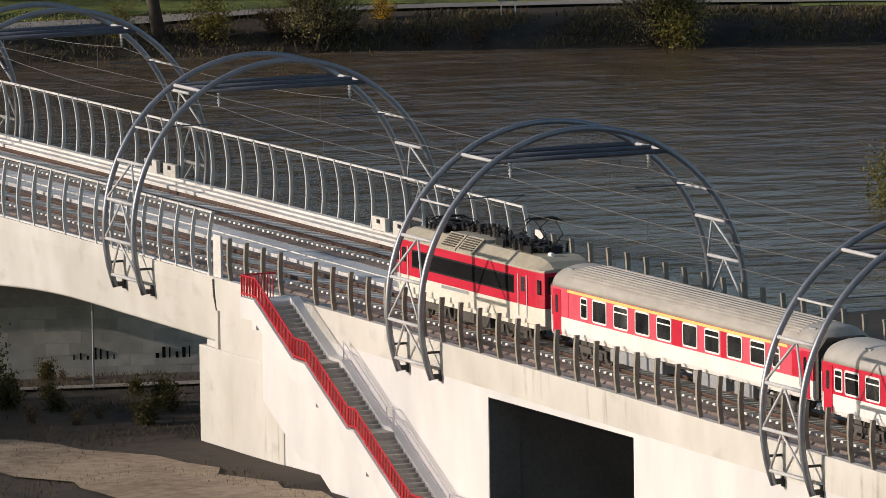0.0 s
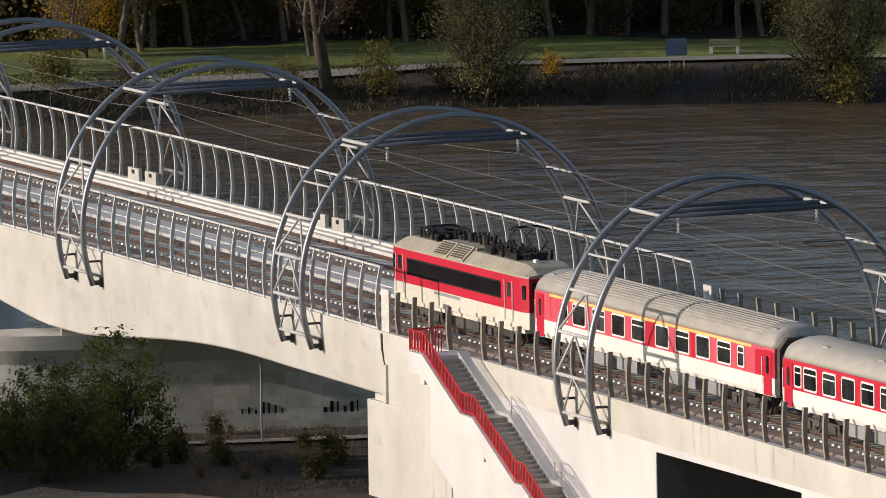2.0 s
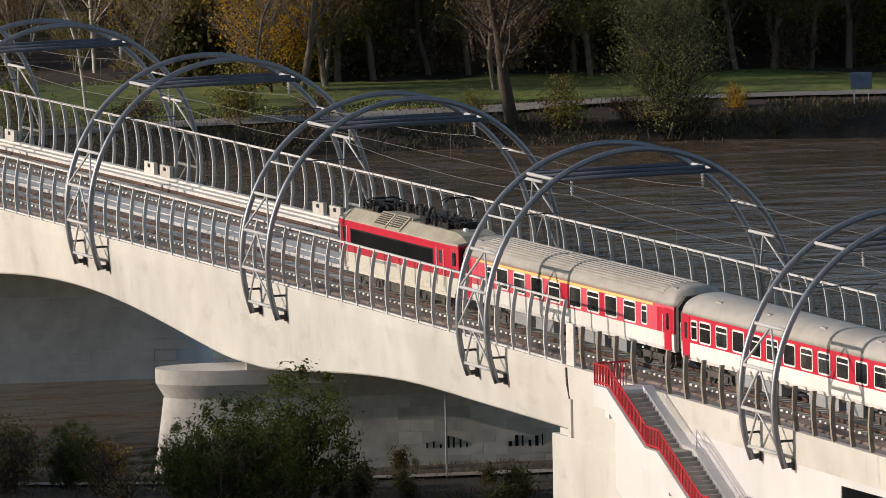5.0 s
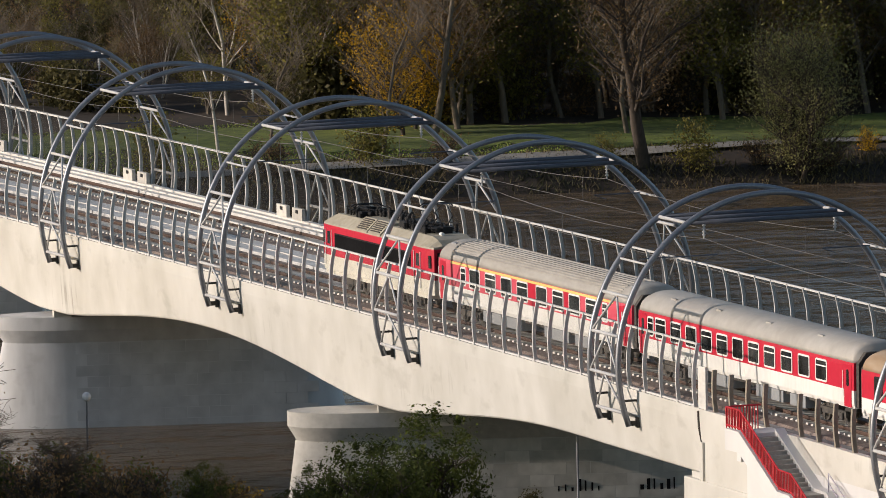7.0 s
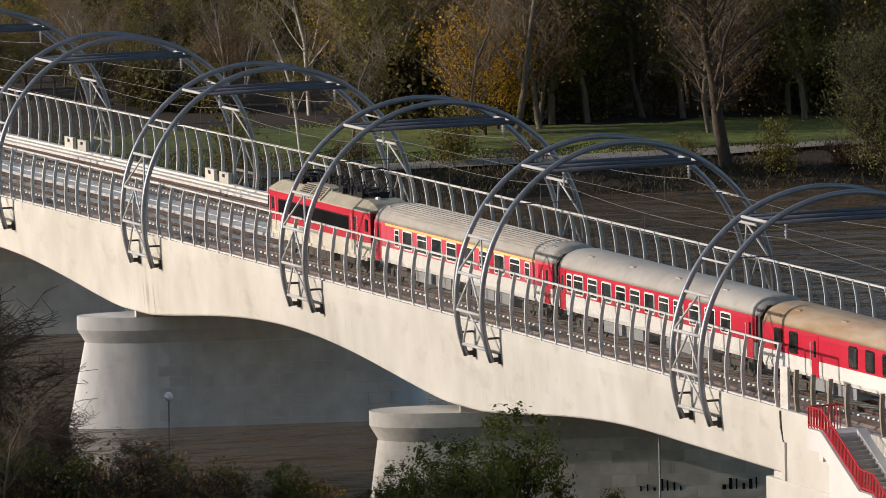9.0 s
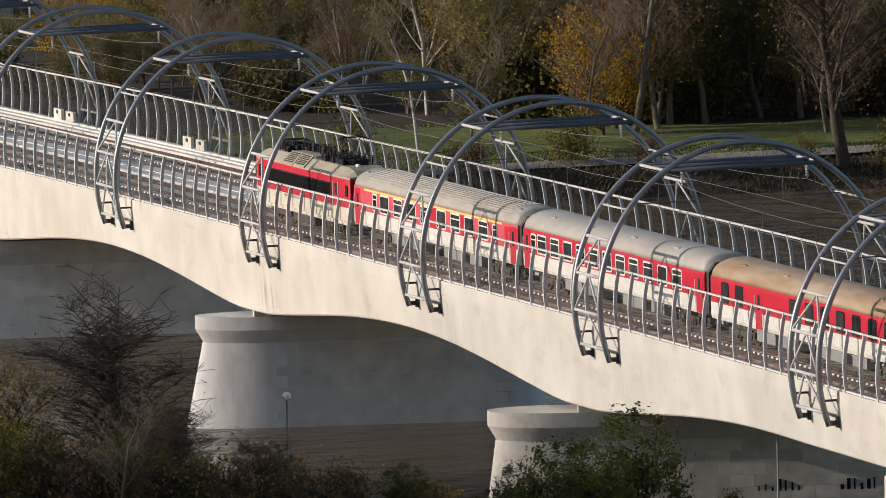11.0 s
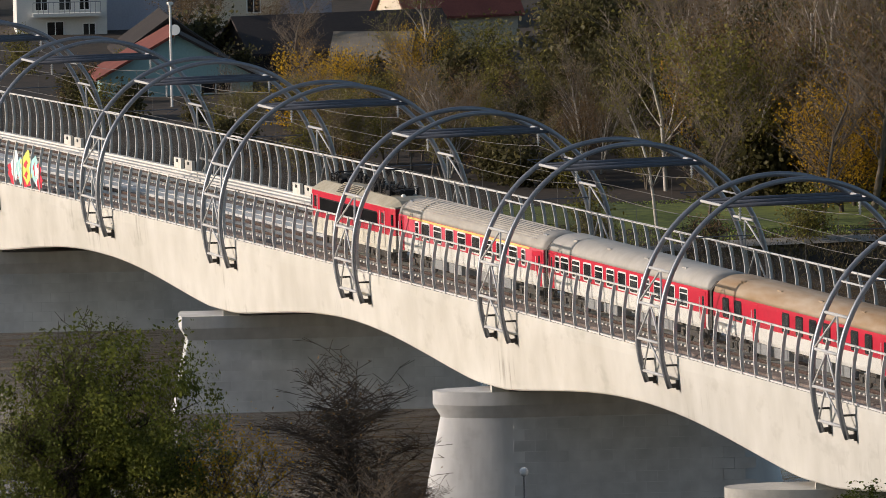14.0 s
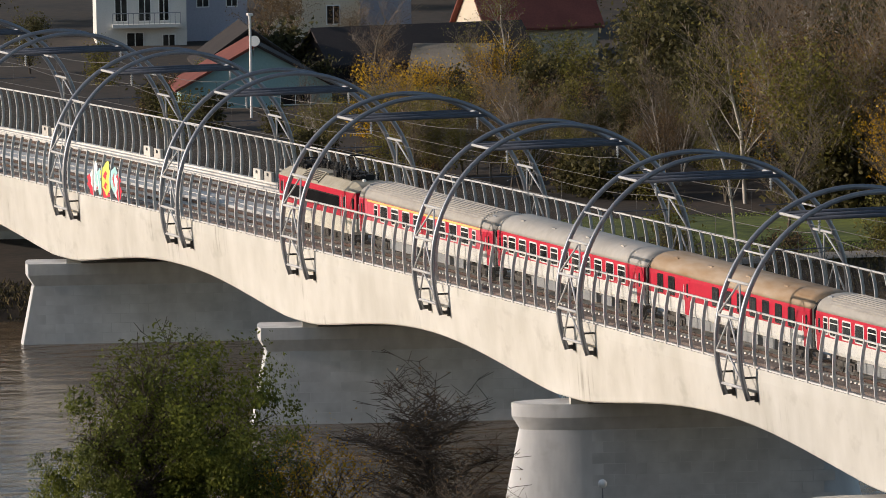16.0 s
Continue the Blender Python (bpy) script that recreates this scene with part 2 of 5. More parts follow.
class Shape:
    """Collects vertices and faces of one mesh."""

    def __init__(self):
        self.v, self.f = [], []

    def add(self, verts, faces):
        k = len(self.v)
        self.v += [tuple(p) for p in verts]
        self.f += [tuple(i + k for i in q) for q in faces]
        return self

    def box(self, x0, x1, y0, y1, z0, z1):
        return self.add([(x, y, z) for x in (x0, x1) for y in (y0, y1) for z in (z0, z1)],
                        [(0, 1, 3, 2), (4, 6, 7, 5), (0, 4, 5, 1), (2, 3, 7, 6), (0, 2, 6, 4), (1, 5, 7, 3)])

    def tube(self, pts, r, sides=8, caps=True, r1=None):
        pts = [Vector(p) for p in pts]
        rings, m = [], len(pts)
        side = None
        for i, p in enumerate(pts):
            d = (pts[min(i + 1, m - 1)] - pts[max(i - 1, 0)]).normalized()
            if side is None:
                side = d.orthogonal().normalized()
            side = (side - d * side.dot(d)).normalized()
            up = d.cross(side)
            rr = r if r1 is None else r + (r1 - r) * i / (m - 1)
            rings.append([p + rr * (math.cos(a) * side + math.sin(a) * up) for a in (2 * math.pi * j / sides for j in range(sides))])
        faces = [(i * sides + j, i * sides + (j + 1) % sides, (i + 1) * sides + (j + 1) % sides, (i + 1) * sides + j)
                 for i in range(m - 1) for j in range(sides)]
        if caps:
            faces += [tuple(range(sides))[::-1], tuple((m - 1) * sides + j for j in range(sides))]
        return self.add([p for r_ in rings for p in r_], faces)

    def sweep(self, profile, xs, lift=None, shift=None, closed=True):
        """A profile of (y, z), drawn along x; lift(x) raises it, shift(x) gives a profile of its own."""
        m = len(profile)
        verts = []
        for x in xs:
            prof = shift(x) if shift else profile
            h = lift(x) if lift else 0.0
            verts += [(x, y, z + h) for y, z in prof]
        faces = [(i * m + j, i * m + (j + 1) % m, (i + 1) * m + (j + 1) % m, (i + 1) * m + j)
                 for i in range(len(xs) - 1) for j in range(m if closed else m - 1)]
        if closed:
            faces += [tuple(range(m))[::-1], tuple((len(xs) - 1) * m + j for j in range(m))]
        return self.add(verts, faces)

    def mesh(self, name, material, smooth=False):
        me = bpy.data.meshes.new(name)
        me.from_pydata(self.v, [], self.f)
        bm = bmesh.new()
        bm.from_mesh(me)
        if len(self.f) < 60000:
            bmesh.ops.recalc_face_normals(bm, faces=bm.faces)
        bm.to_mesh(me)
        bm.free()
        me.materials.append(material)
        if smooth:
            me.polygons.foreach_set("use_smooth", [True] * len(me.polygons))
        return me


def part(name, shape, material, parent=None, label="", smooth=False, bevel=0.0, at=None):
    me = shape if isinstance(shape, bpy.types.Mesh) else shape.mesh(name, material, smooth)
    ob = new(name, me)
    if parent:
        ob.parent = parent
    if at is not None:
        ob.matrix_basis = at
    if bevel:
        b = ob.modifiers.new("edge", "BEVEL")
        b.width, b.segments, b.limit_method = bevel, 2, "ANGLE"
    if label:
        ob["label"] = label
    return ob


def thing(name, label, category, group="", kind="", at=None):
    ob = new(name)
    ob.empty_display_size = 0.2
    if at is not None:
        ob.matrix_basis = at
    return tagged(ob, label, category, group, kind)


def rise(x):
    """Height of the rail over its height at x = 0: the bridge is a flat hump."""
    return -0.0046 * x - 0.0000508 * x * x


def deck_rise(x):
    """The same for all that lies on rail level, a little below the girder's lip."""
    return rise(x) - 0.33


def steps(a, b, d):
    m = max(1, round(abs(b - a) / d))
    return [a + (b - a) * i / m for i in range(m + 1)]

# ---- ground, river, far bank ----
WATER_Z = -11.5
BANK = [(-900, -230), (-200, -215), (-60, -204), (-10, -199), (30, -194), (65, -190), (85, -186), (115, -174), (200, -150), (900, -120)]
SHORE = [(-900, -75), (-120, -72), (-40, -62), (-12, -40), (20, -34), (60, -40), (900, -60)]


def along(table, y):
    ys, xs = zip(*table)
    return float(np.interp(y, ys, xs))


def ground_z(x, y):
    wob = 0.35 * noise.noise((x * 0.08, y * 0.08, 0)) + 0.9 * noise.noise((x * 0.02, y * 0.02, 3))
    far = along(BANK, y) + 1.2 * noise.noise((y * 0.15, 1.7, 0)) - x
    near = x - along(SHORE, y) + 1.2 * noise.noise((y * 0.15, 8.7, 0))
    if far > -6:
        return float(np.interp(far, (-6, 0, 3, 8, 20, 80, 400, 3000), (-14, -11.7, -10.3, -9.7, -9.3, -8.7, -4, 60))) + wob * min(1, max(0, far / 10)) * 0.5
    if near > -6:
        return float(np.interp(near, (-6, 0, 4, 12, 24, 40, 3000), (-14, -11.8, -10.9, -10.2, -9.2, -8.3, -8.0))) + wob * min(1, max(0, near / 10)) * 0.4
    return -14.0


def spread(fine0, fine1, d, far):
    a = list(np.arange(fine0, fine1, d))
    out, s, lo, hi = [], d, fine0, fine1
    while lo > -far:
        s *= 1.5
        lo -= s
        hi += s
        out = [lo] + out + [hi]
    return sorted(out + a)


gx, gy = spread(-330, 60, 3.0, 3000), spread(-70, 140, 3.0, 3000)
ground = Shape()
ground.v = [(x, y, ground_z(x, y)) for x in gx for y in gy]
m = len(gy)
ground.f = [(i * m + j, (i + 1) * m + j, (i + 1) * m + j + 1, i * m + j + 1) for i in range(len(gx) - 1) for j in range(m - 1)]
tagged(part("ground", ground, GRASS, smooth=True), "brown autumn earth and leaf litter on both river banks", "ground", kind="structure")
water = Shape().add([(-600, -2500, WATER_Z), (300, -2500, WATER_Z), (300, 2500, WATER_Z), (-600, 2500, WATER_Z)], [(0, 1, 2, 3)])
tagged(part("water", water, WATER), "dark brown rippled river water between two banks", "river", kind="structure")


def strip(name, pts, width, material, label, category, lift=0.06, ragged=0.0):
    s = Shape()
    line = []
    for (xa, ya), (xb, yb) in zip(pts, pts[1:]):
        k = max(1, int(math.hypot(xb - xa, yb - ya) / 2))
        line += [(xa + (xb - xa) * i / k, ya + (yb - ya) * i / k) for i in range(k)]
    line.append(pts[-1])
    verts = []
    for i, (x, y) in enumerate(line):
        a, b = line[max(i - 1, 0)], line[min(i + 1, len(line) - 1)]
        d = Vector((b[0] - a[0], b[1] - a[1])).normalized()
        for w in (-1, -0.5, 0, 0.5, 1):
            half_w = width / 2 * (1 + ragged * (noise.noise((x * 0.35, y * 0.35, 5 + w)) + 0.6 * noise.noise((x * 1.1, y * 1.1, 2 + w))))
            px, py = x - d.y * w * half_w, y + d.x * w * half_w
            verts.append((px, py, ground_z(px, py) + lift + 0.05 * (1 - abs(w))))
    s.add(verts, [(i * 5 + j, i * 5 + j + 1, (i + 1) * 5 + j + 1, (i + 1) * 5 + j) for i in range(len(line) - 1) for j in range(4)])
    return tagged(part(name, s, material, smooth=True), label, category, kind="structure")


strip("path_riverside", [(-200, 40), (-197, 62), (-196, 72), (-195, 82), (-195, 90), (-192, 100), (-190, 107), (-184, 125), (-170, 150)], 2.2, PATH,
      "pale gravel footpath along the far river bank", "path", 0.2)
EARTH = mat("bare_earth", (0.15, 0.105, 0.065), (0.36, 0.275, 0.185), 0.95, fine=1.5, broad=0.2, bump=0.6)
strip("path_worksite", [(4, -23), (10, -18.5), (20, -14.5), (34, -13.5), (50, -13)], 8, EARTH, "bare sandy brown earth below the stair", "earth", 0.1, 0.55)
strip("path_underpass", [(-24, -25), (-18, -8), (-13.5, 2), (-8, 16), (-2, 40)], 2.4, PATH, "pale footpath passing under the bridge beside the pier", "path", 0.12)

# wide tone range: its dark patches stand for tree shade on the meadow
TURF = mat("meadow_turf", (0.035, 0.055, 0.012), (0.18, 0.215, 0.035), 0.9, fine=1.1, broad=0.16, bump=0.3)
strip("path_meadow", [(-224, 38), (-220, 52), (-213, 64), (-208.5, 78), (-205, 92), (-199, 106), (-192, 122), (-184, 136)], 16, TURF, "mown green meadow behind the riverside path", "meadow", 0.05, 0.5)
# grass of the far meadow, as blades
lawn = Shape()
rl = random.Random(5)
while len(lawn.f) < 52000:
    x, y = rl.uniform(-245, -193), rl.uniform(38, 130)
    d = along(BANK, y) - x
    if d < 9 or d > 9 + (19 if y > 66 else 30) or rl.random() < max(0, noise.noise((x * 0.1, y * 0.1, 9))) * 0.7:
        continue
    z, a, h = ground_z(x, y), rl.uniform(0, 6.28), rl.uniform(0.04, 0.12)
    w, c, s = rl.uniform(0.03, 0.09), math.cos(a), math.sin(a)
    lawn.add([(x - w * c, y - w * s, z - 0.02), (x + w * c, y + w * s, z - 0.02), (x + rl.uniform(-.1, .1), y + rl.uniform(-.1, .1), z + h)], [(0, 1, 2)])
tagged(part("meadow_grass", lawn, LAWN), "sunlit green meadow grass with fallen yellow leaves", "grass", kind="stuff")

# ---- bridge ----
X_LEFT, X_END, X_RIGHT = -330.0, 14.0, 120.0
ARCH_X = [73.6, 35.97, 2.76] + [-26.0 * k for k in range(1, 12)]
PIERS = [-28.8, -80.0, -130.3, -183.0, -235.0, -287.0]


def depth(x):
    """Underside of the girder below the rail: haunches over the piers, level at the abutment."""
    if x > 0:
        return -3.38
    d = min(abs(x - a) for a in PIERS)
    u = min(1.0, d / 25.5)
    flat = max(0.0, u - 0.09) / 0.91
    return -4.88 + 1.52 * math.sin(flat * math.pi / 2) ** 1.25


def girder_profile(x):
    b = depth(x)
    near = [(-7.05, -0.28), (-7.05, -0.9), (-6.78, b + 0.08), (-6.70, b)]
    return [(-6.75, -0.28)] + near + [(-y, z) for y, z in reversed(near)] + [(6.75, -0.28), (6.75, -0.97), (-6.75, -0.97)]


bridge_girder = thing("bridge_girder", "long cream concrete haunched bridge girder with stained side faces", "bridge", kind="structure")
g = Shape()
g.sweep(girder_profile(0), steps(X_LEFT, X_END - 0.04, 1.6), rise, girder_profile)
part("girder", g, CONCRETE, bridge_girder, bevel=0.0)
# rails, ballast and deck surfaces
LONG = steps(X_LEFT, X_RIGHT, 4)


def bed(y0, y1):
    return [(y0 - 0.3, -0.62), (y0, -0.255), (y1, -0.255), (y1 + 0.3, -0.62)]


tagged(part("ballast_bed", Shape().sweep(bed(-4.9, -0.72), LONG, deck_rise).sweep(bed(2.02, 5.35), LONG, deck_rise), BALLAST),
       "brown-grey crushed stone ballast under both tracks", "ballast", kind="structure")
walkway = thing("deck_walkway", "grey concrete slabs between and beside the two tracks", "walkway", kind="structure")
DECK_DARK = mat("dark_deck_slab", (0.16, 0.155, 0.15), (0.30, 0.29, 0.28), 0.85, fine=5, broad=0.5, bump=0.2, stretch=(0.4, 1, 1))
for y0, y1, z in ((-0.42, 0.62, -0.17), (0.66, 1.72, -0.19), (-6.72, -5.22, -0.30)):
    part("slab_row", Shape().sweep([(y0, -0.62), (y0, z), (y1, z), (y1, -0.62)], LONG, deck_rise), DECK_DARK if y0 < -5 else DECK_GREY, walkway)
duct = thing("cable_duct", "pale concrete cable duct and kerb beside the far track", "duct", kind="structure")
part("duct_cover", Shape().sweep([(5.66, -0.62), (5.66, -0.06), (6.08, -0.06), (6.08, -0.62)], LONG, deck_rise), DECK_WHITE, duct)
part("duct_cover", Shape().sweep([(6.1, -0.62), (6.1, 0.04), (6.48, 0.04), (6.48, -0.62)], LONG, deck_rise), DECK_WHITE, duct)
part("kerb", Shape().sweep([(6.5, -0.62), (6.5, 0.16), (6.74, 0.16), (6.74, -0.62)], LONG, deck_rise), DECK_WHITE, duct)
part("edge_strip", Shape().sweep([(0.5, -0.19), (0.5, -0.12), (0.62, -0.12), (0.62, -0.19)], LONG, deck_rise), DECK_WHITE, duct)
TRACKS = (-2.7, 4.1)
for ty in TRACKS:
    rails = thing("railway_track", "rusty brown rails on pale concrete sleepers", "track", "railway tracks", "structure")
    for side in (-0.755, 0.755):
        y = ty + side
        prof = [(y - 0.075, -0.17), (y - 0.075, -0.15), (y - 0.015, -0.13), (y - 0.036, -0.04), (y - 0.036, 0), (y + 0.036, 0),
                (y + 0.036, -0.04), (y + 0.015, -0.13), (y + 0.075, -0.15), (y + 0.075, -0.17)]
        part("rail", Shape().sweep(prof, steps(X_LEFT, X_RIGHT, 5), deck_rise), RAIL, rails)
    part("ballast_crown", Shape().sweep([(ty - 0.56, -0.265), (ty - 0.5, -0.225), (ty + 0.5, -0.225), (ty + 0.56, -0.265)], LONG, deck_rise), BALLAST, rails, "stone ballast between the rails")
    sl = Shape()
    for x in np.arange(X_LEFT + 0.3, X_RIGHT, 0.6):
        h = deck_rise(x)
        sl.add([(x + a, ty + b, z + h) for a, b, z in ((-.14, -1.3, -.26), (.14, -1.3, -.26), (.14, 1.3, -.26), (-.14, 1.3, -.26), (-.11, -1.28, -.168), (.11, -1.28, -.168), (.11, 1.28, -.168), (-.11, 1.28, -.168))],
               [(4, 5, 6, 7), (0, 1, 5, 4), (1, 2, 6, 5), (2, 3, 7, 6), (3, 0, 4, 7)])
    tagged(part("sleepers", sl, SLEEPER, rails), kind="stuff")

# abutment and retaining wall with its underpass
wall = thing("wall_approach", "white-coated concrete retaining wall carrying the railway beyond the bridge", "wall", kind="structure")
OPEN = (44.5, 59.3, -2.42)


def wall_block(x0, x1, z0, z1f, y=-7.0, yi=-5.5):
    s = Shape()
    xs = steps(x0, x1, 3)
    s.sweep([(0, 0)] * 4, xs, None, lambda x: [(y, z0), (y, z1f(x)), (yi, z1f(x)), (yi, z0)])
    return s


band = lambda x: rise(x) - 1.75
part("wall_panel", wall_block(14.1, 21.88, -14, band), CONCRETE, wall, "cream concrete end panel")
part("wall_panel", wall_block(21.92, OPEN[0], -14, band), WHITE_WALL, wall)
part("wall_panel", wall_block(OPEN[1], X_RIGHT, -14, band), WHITE_WALL, wall)
part("lintel", wall_block(OPEN[0], OPEN[1], OPEN[2], band), WHITE_WALL, wall)
part("far_wall", wall_block(14.1, X_RIGHT, -14, band, 7.0, 5.5), WHITE_WALL, wall)
# dark concrete: the shade inside the opening is put into its colour
UNDERPASS_SHADE = mat("underpass_shade_concrete", (0.10, 0.10, 0.10), (0.15, 0.15, 0.15), 0.9)
# thin dark sheet added over the pale jamb, so the opening stays dark
part("underpass_shade_lining", Shape().box(OPEN[0], OPEN[0] + 0.05, -6.98, -5.5, -14, OPEN[2] - 0.01), UNDERPASS_SHADE, wall)
part("underpass_side", Shape().box(OPEN[0] - 0.4, OPEN[0], -5.5, 5.5, -14, -2.3), UNDERPASS_SHADE, wall)
part("underpass_side", Shape().box(OPEN[1], OPEN[1] + 0.4, -5.5, 5.5, -14, -2.3), UNDERPASS_SHADE, wall)
part("underpass_back", Shape().box(OPEN[0], OPEN[1], 4.9, 5.4, -14, -2.3), UNDERPASS_SHADE, wall)
part("deck_band", Shape().sweep([(0, 0)] * 9, steps(X_END + 0.04, X_RIGHT, 2), rise,
     lambda x: [(-6.75, -0.97), (-6.75, -0.28), (-7.08, -0.28), (-7.08, -0.8), (-7.03, -1.75), (7.05, -1.75), (7.05, -0.28), (6.75, -0.28), (6.75, -0.97)]), CONCRETE, wall, "cream concrete deck edge")
abut = thing("bridge_abutment", "cream concrete abutment block under the girder end", "abutment", kind="structure")
part("bearing_block", Shape().box(12.0, 21.9, -7.06, 7.06, -14, -3.72), CONCRETE, abut, bevel=0.05)
part("end_pilaster", Shape().box(14.05, 14.45, -7.12, -6.9, -3.7, -1.9), CONCRETE, abut, bevel=0.02)
part("joint_cover", Shape().tube([(14.0, -7.12, -0.45), (14.02, -7.1, -1.2), (14.12, -7.0, -1.95)], 0.055, 6), UNDER, abut, "dark strip over the expansion joint")
part("bearing_plinth", Shape().box(12.6, 13.9, -6.9, -5.8, -3.72, -3.42), CONCRETE, abut, bevel=0.02)

PIER_TURN = (-19.0, -14.5, -16.3, -15.8, -15.0, -15.0)
facing = []
# piers
for k, px in enumerate(PIERS):
    pier = thing("bridge_pier", "massive grey concrete river pier with battered sides and a heavy cap", "pier", "bridge piers", "structure", at=pose(px, 0, rise(px), 0, 0, PIER_TURN[k]))
    half = 11.0 if k == 0 else 9.6 if k == 1 else 9.12
    cap_top, blunt = -5.28, 2.0 if k == 0 else 2.8 if k == 1 else 0.12

    def oval(hx, hy, z, n=40):
        pts = []
        for i in range(n + 1):
            a = -math.pi / 2 + math.pi * i / n
            pts.append((hx * math.sin(a), -hy + hx * ((1 - math.cos(a)) * blunt if blunt else 0), z))
        return pts + [(x, -y, z) for x, y, z in reversed(pts)]

    def loft(levels):
        s = Shape()
        rings = [oval(*lv) for lv in levels]
        m = len(rings[0])
        s.add([p for r in rings for p in r], [(i * m + j, i * m + (j + 1) % m, (i + 1) * m + (j + 1) % m, (i + 1) * m + j) for i in range(len(rings) - 1) for j in range(m)]
              + [tuple(range(m))[::-1], tuple((len(rings) - 1) * m + j for j in range(m))])
        return s
    part("pier_cap", loft([(1.3, half - 0.45, cap_top - 1.5), (1.75, half, cap_top - 0.75), (1.75, half, cap_top)]), PIER_PALE if k == 0 else PIER, pier, "cap with a chamfered underside", smooth=False)
    part("pier_shaft", loft([(2.0, half + (0.75 if k == 0 else 1.3), -15.0), (1.3, half - 0.4, cap_top - 1.5)]), PIER_PALE if k == 0 else PIER, pier)
    facing.append((k, px, half, pier))
    for yb in (-5.9, 5.9):
        part("bearing", Shape().box(-0.55 - yb * 0.19, 0.55 - yb * 0.19, yb - 0.5, yb + 0.5, cap_top, -4.86), CONCRETE, pier, bevel=0.02)

# noise barriers: curved posts, panels between them, a top rail
BAR_R, BAR_Z = 6.98, 0.82


def bar_pt(z, side, r=BAR_R):
    return side * math.sqrt(r * r - (z - BAR_Z) ** 2)


def bar_mesh(side):
    s = Shape()
    zs = [-0.30 + 2.98 * i / 7 for i in range(8)]
    prof = [(bar_pt(z, side, BAR_R - 0.09), z) for z in zs] + [(bar_pt(z, side, BAR_R + 0.09), z) for z in reversed(zs)]
    k = len(prof)
    s.add([(x, y, z) for x in (-0.05, 0.05) for y, z in prof], [tuple(range(k))[::-1], tuple(range(k, 2 * k))] + [(j, (j + 1) % k, k + (j + 1) % k, k + j) for j in range(k)])
    s.box(-0.13, 0.13, side * 6.88 - 0.15, side * 6.88 + 0.15, -0.29, -0.24)
    return s.mesh("post", POST_STEEL)


def panel_mesh(side, length):
    s = Shape()
    zs = [-0.18 + 2.80 * i / 5 for i in range(6)]
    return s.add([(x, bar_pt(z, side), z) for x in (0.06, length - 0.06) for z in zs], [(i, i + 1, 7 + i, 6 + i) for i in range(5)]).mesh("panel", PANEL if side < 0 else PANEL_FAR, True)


for side, label, x_stop in ((-1, "near", 13.2), (1, "far", 18.6)):
    barrier = thing("noise_barrier", "curved steel posts with clear noise panels along the bridge edge", "barrier", "noise barriers", "structure")
    pm, gm = bar_mesh(side), panel_mesh(side, 2.0)
    part("top_rail", Shape().sweep([(bar_pt(2.62, side) - 0.05, 2.60), (bar_pt(2.62, side) + 0.05, 2.60), (bar_pt(2.62, side) + 0.05, 2.69), (bar_pt(2.62, side) - 0.05, 2.69)],
                                   steps(-300, x_stop, 4), rise), POST_STEEL, barrier)
    part("base_rail", Shape().sweep([(side * 6.88 - 0.07, -0.27), (side * 6.88 + 0.07, -0.27), (side * 6.88 + 0.07, -0.19), (side * 6.88 - 0.07, -0.19)],
                                    steps(-300, x_stop, 4), rise), POST_STEEL, barrier)
    x = x_stop
    while x > -300:
        part("post", pm, None, barrier, at=pose(x, 0, rise(x)))
        ob = part("panel", gm, None, barrier, at=pose(x - 2.0, 0, rise(x - 1)))
        x -= 2.0

# bare posts beyond the last panels
bm_post = Shape()
zs = [-0.30 + 2.0 * i / 5 for i in range(6)]
prof = [(bar_pt(z, -1, BAR_R - 0.1), z) for z in zs] + [(bar_pt(z, -1, BAR_R + 0.1), z) for z in reversed(zs)]
bm_post.add([(x, y, z) for x in (-0.08, 0.08) for y, z in prof], [tuple(range(12))[::-1], tuple(range(12, 24))] + [(j, (j + 1) % 12, 12 + (j + 1) % 12, 12 + j) for j in range(12)])
post_me = bm_post.mesh("barrier_post", POST_BROWN)
for side, x0 in ((-1, 15.6), (1, 21.4)):
    x = x0
    while x < 110:
        if not (side < 0 and 22.4 < x < 24.6):
            ob = new("barrier_post", post_me)
            ob.matrix_basis = pose(x, 0, rise(x)) if side < 0 else pose(x, 0, rise(x), 0, 0, 180)
            tagged(ob, "weathered brown steel post standing without its panel", "post", "bare barrier posts")
        x += 2.0
for side, x in ((-1, 14.1), (1, 20.0)):
    s = Shape()
    y = side * 6.9
    s.box(x - 0.45, x + 0.45, y - 0.06, y + 0.06, -0.29, 1.7)
    tagged(part("end_panel", s, DECK_WHITE, bevel=0.02, at=pose(0, 0, rise(x))), "pale solid panel that ends the noise barrier", "panel")

# ---- arches over the tracks ----
ARC_R, ARC_Z, PAIR = 7.95, 0.82, 3.55


def arc(z, side):
    return side * math.sqrt(max(0, ARC_R ** 2 - (z - ARC_Z) ** 2))


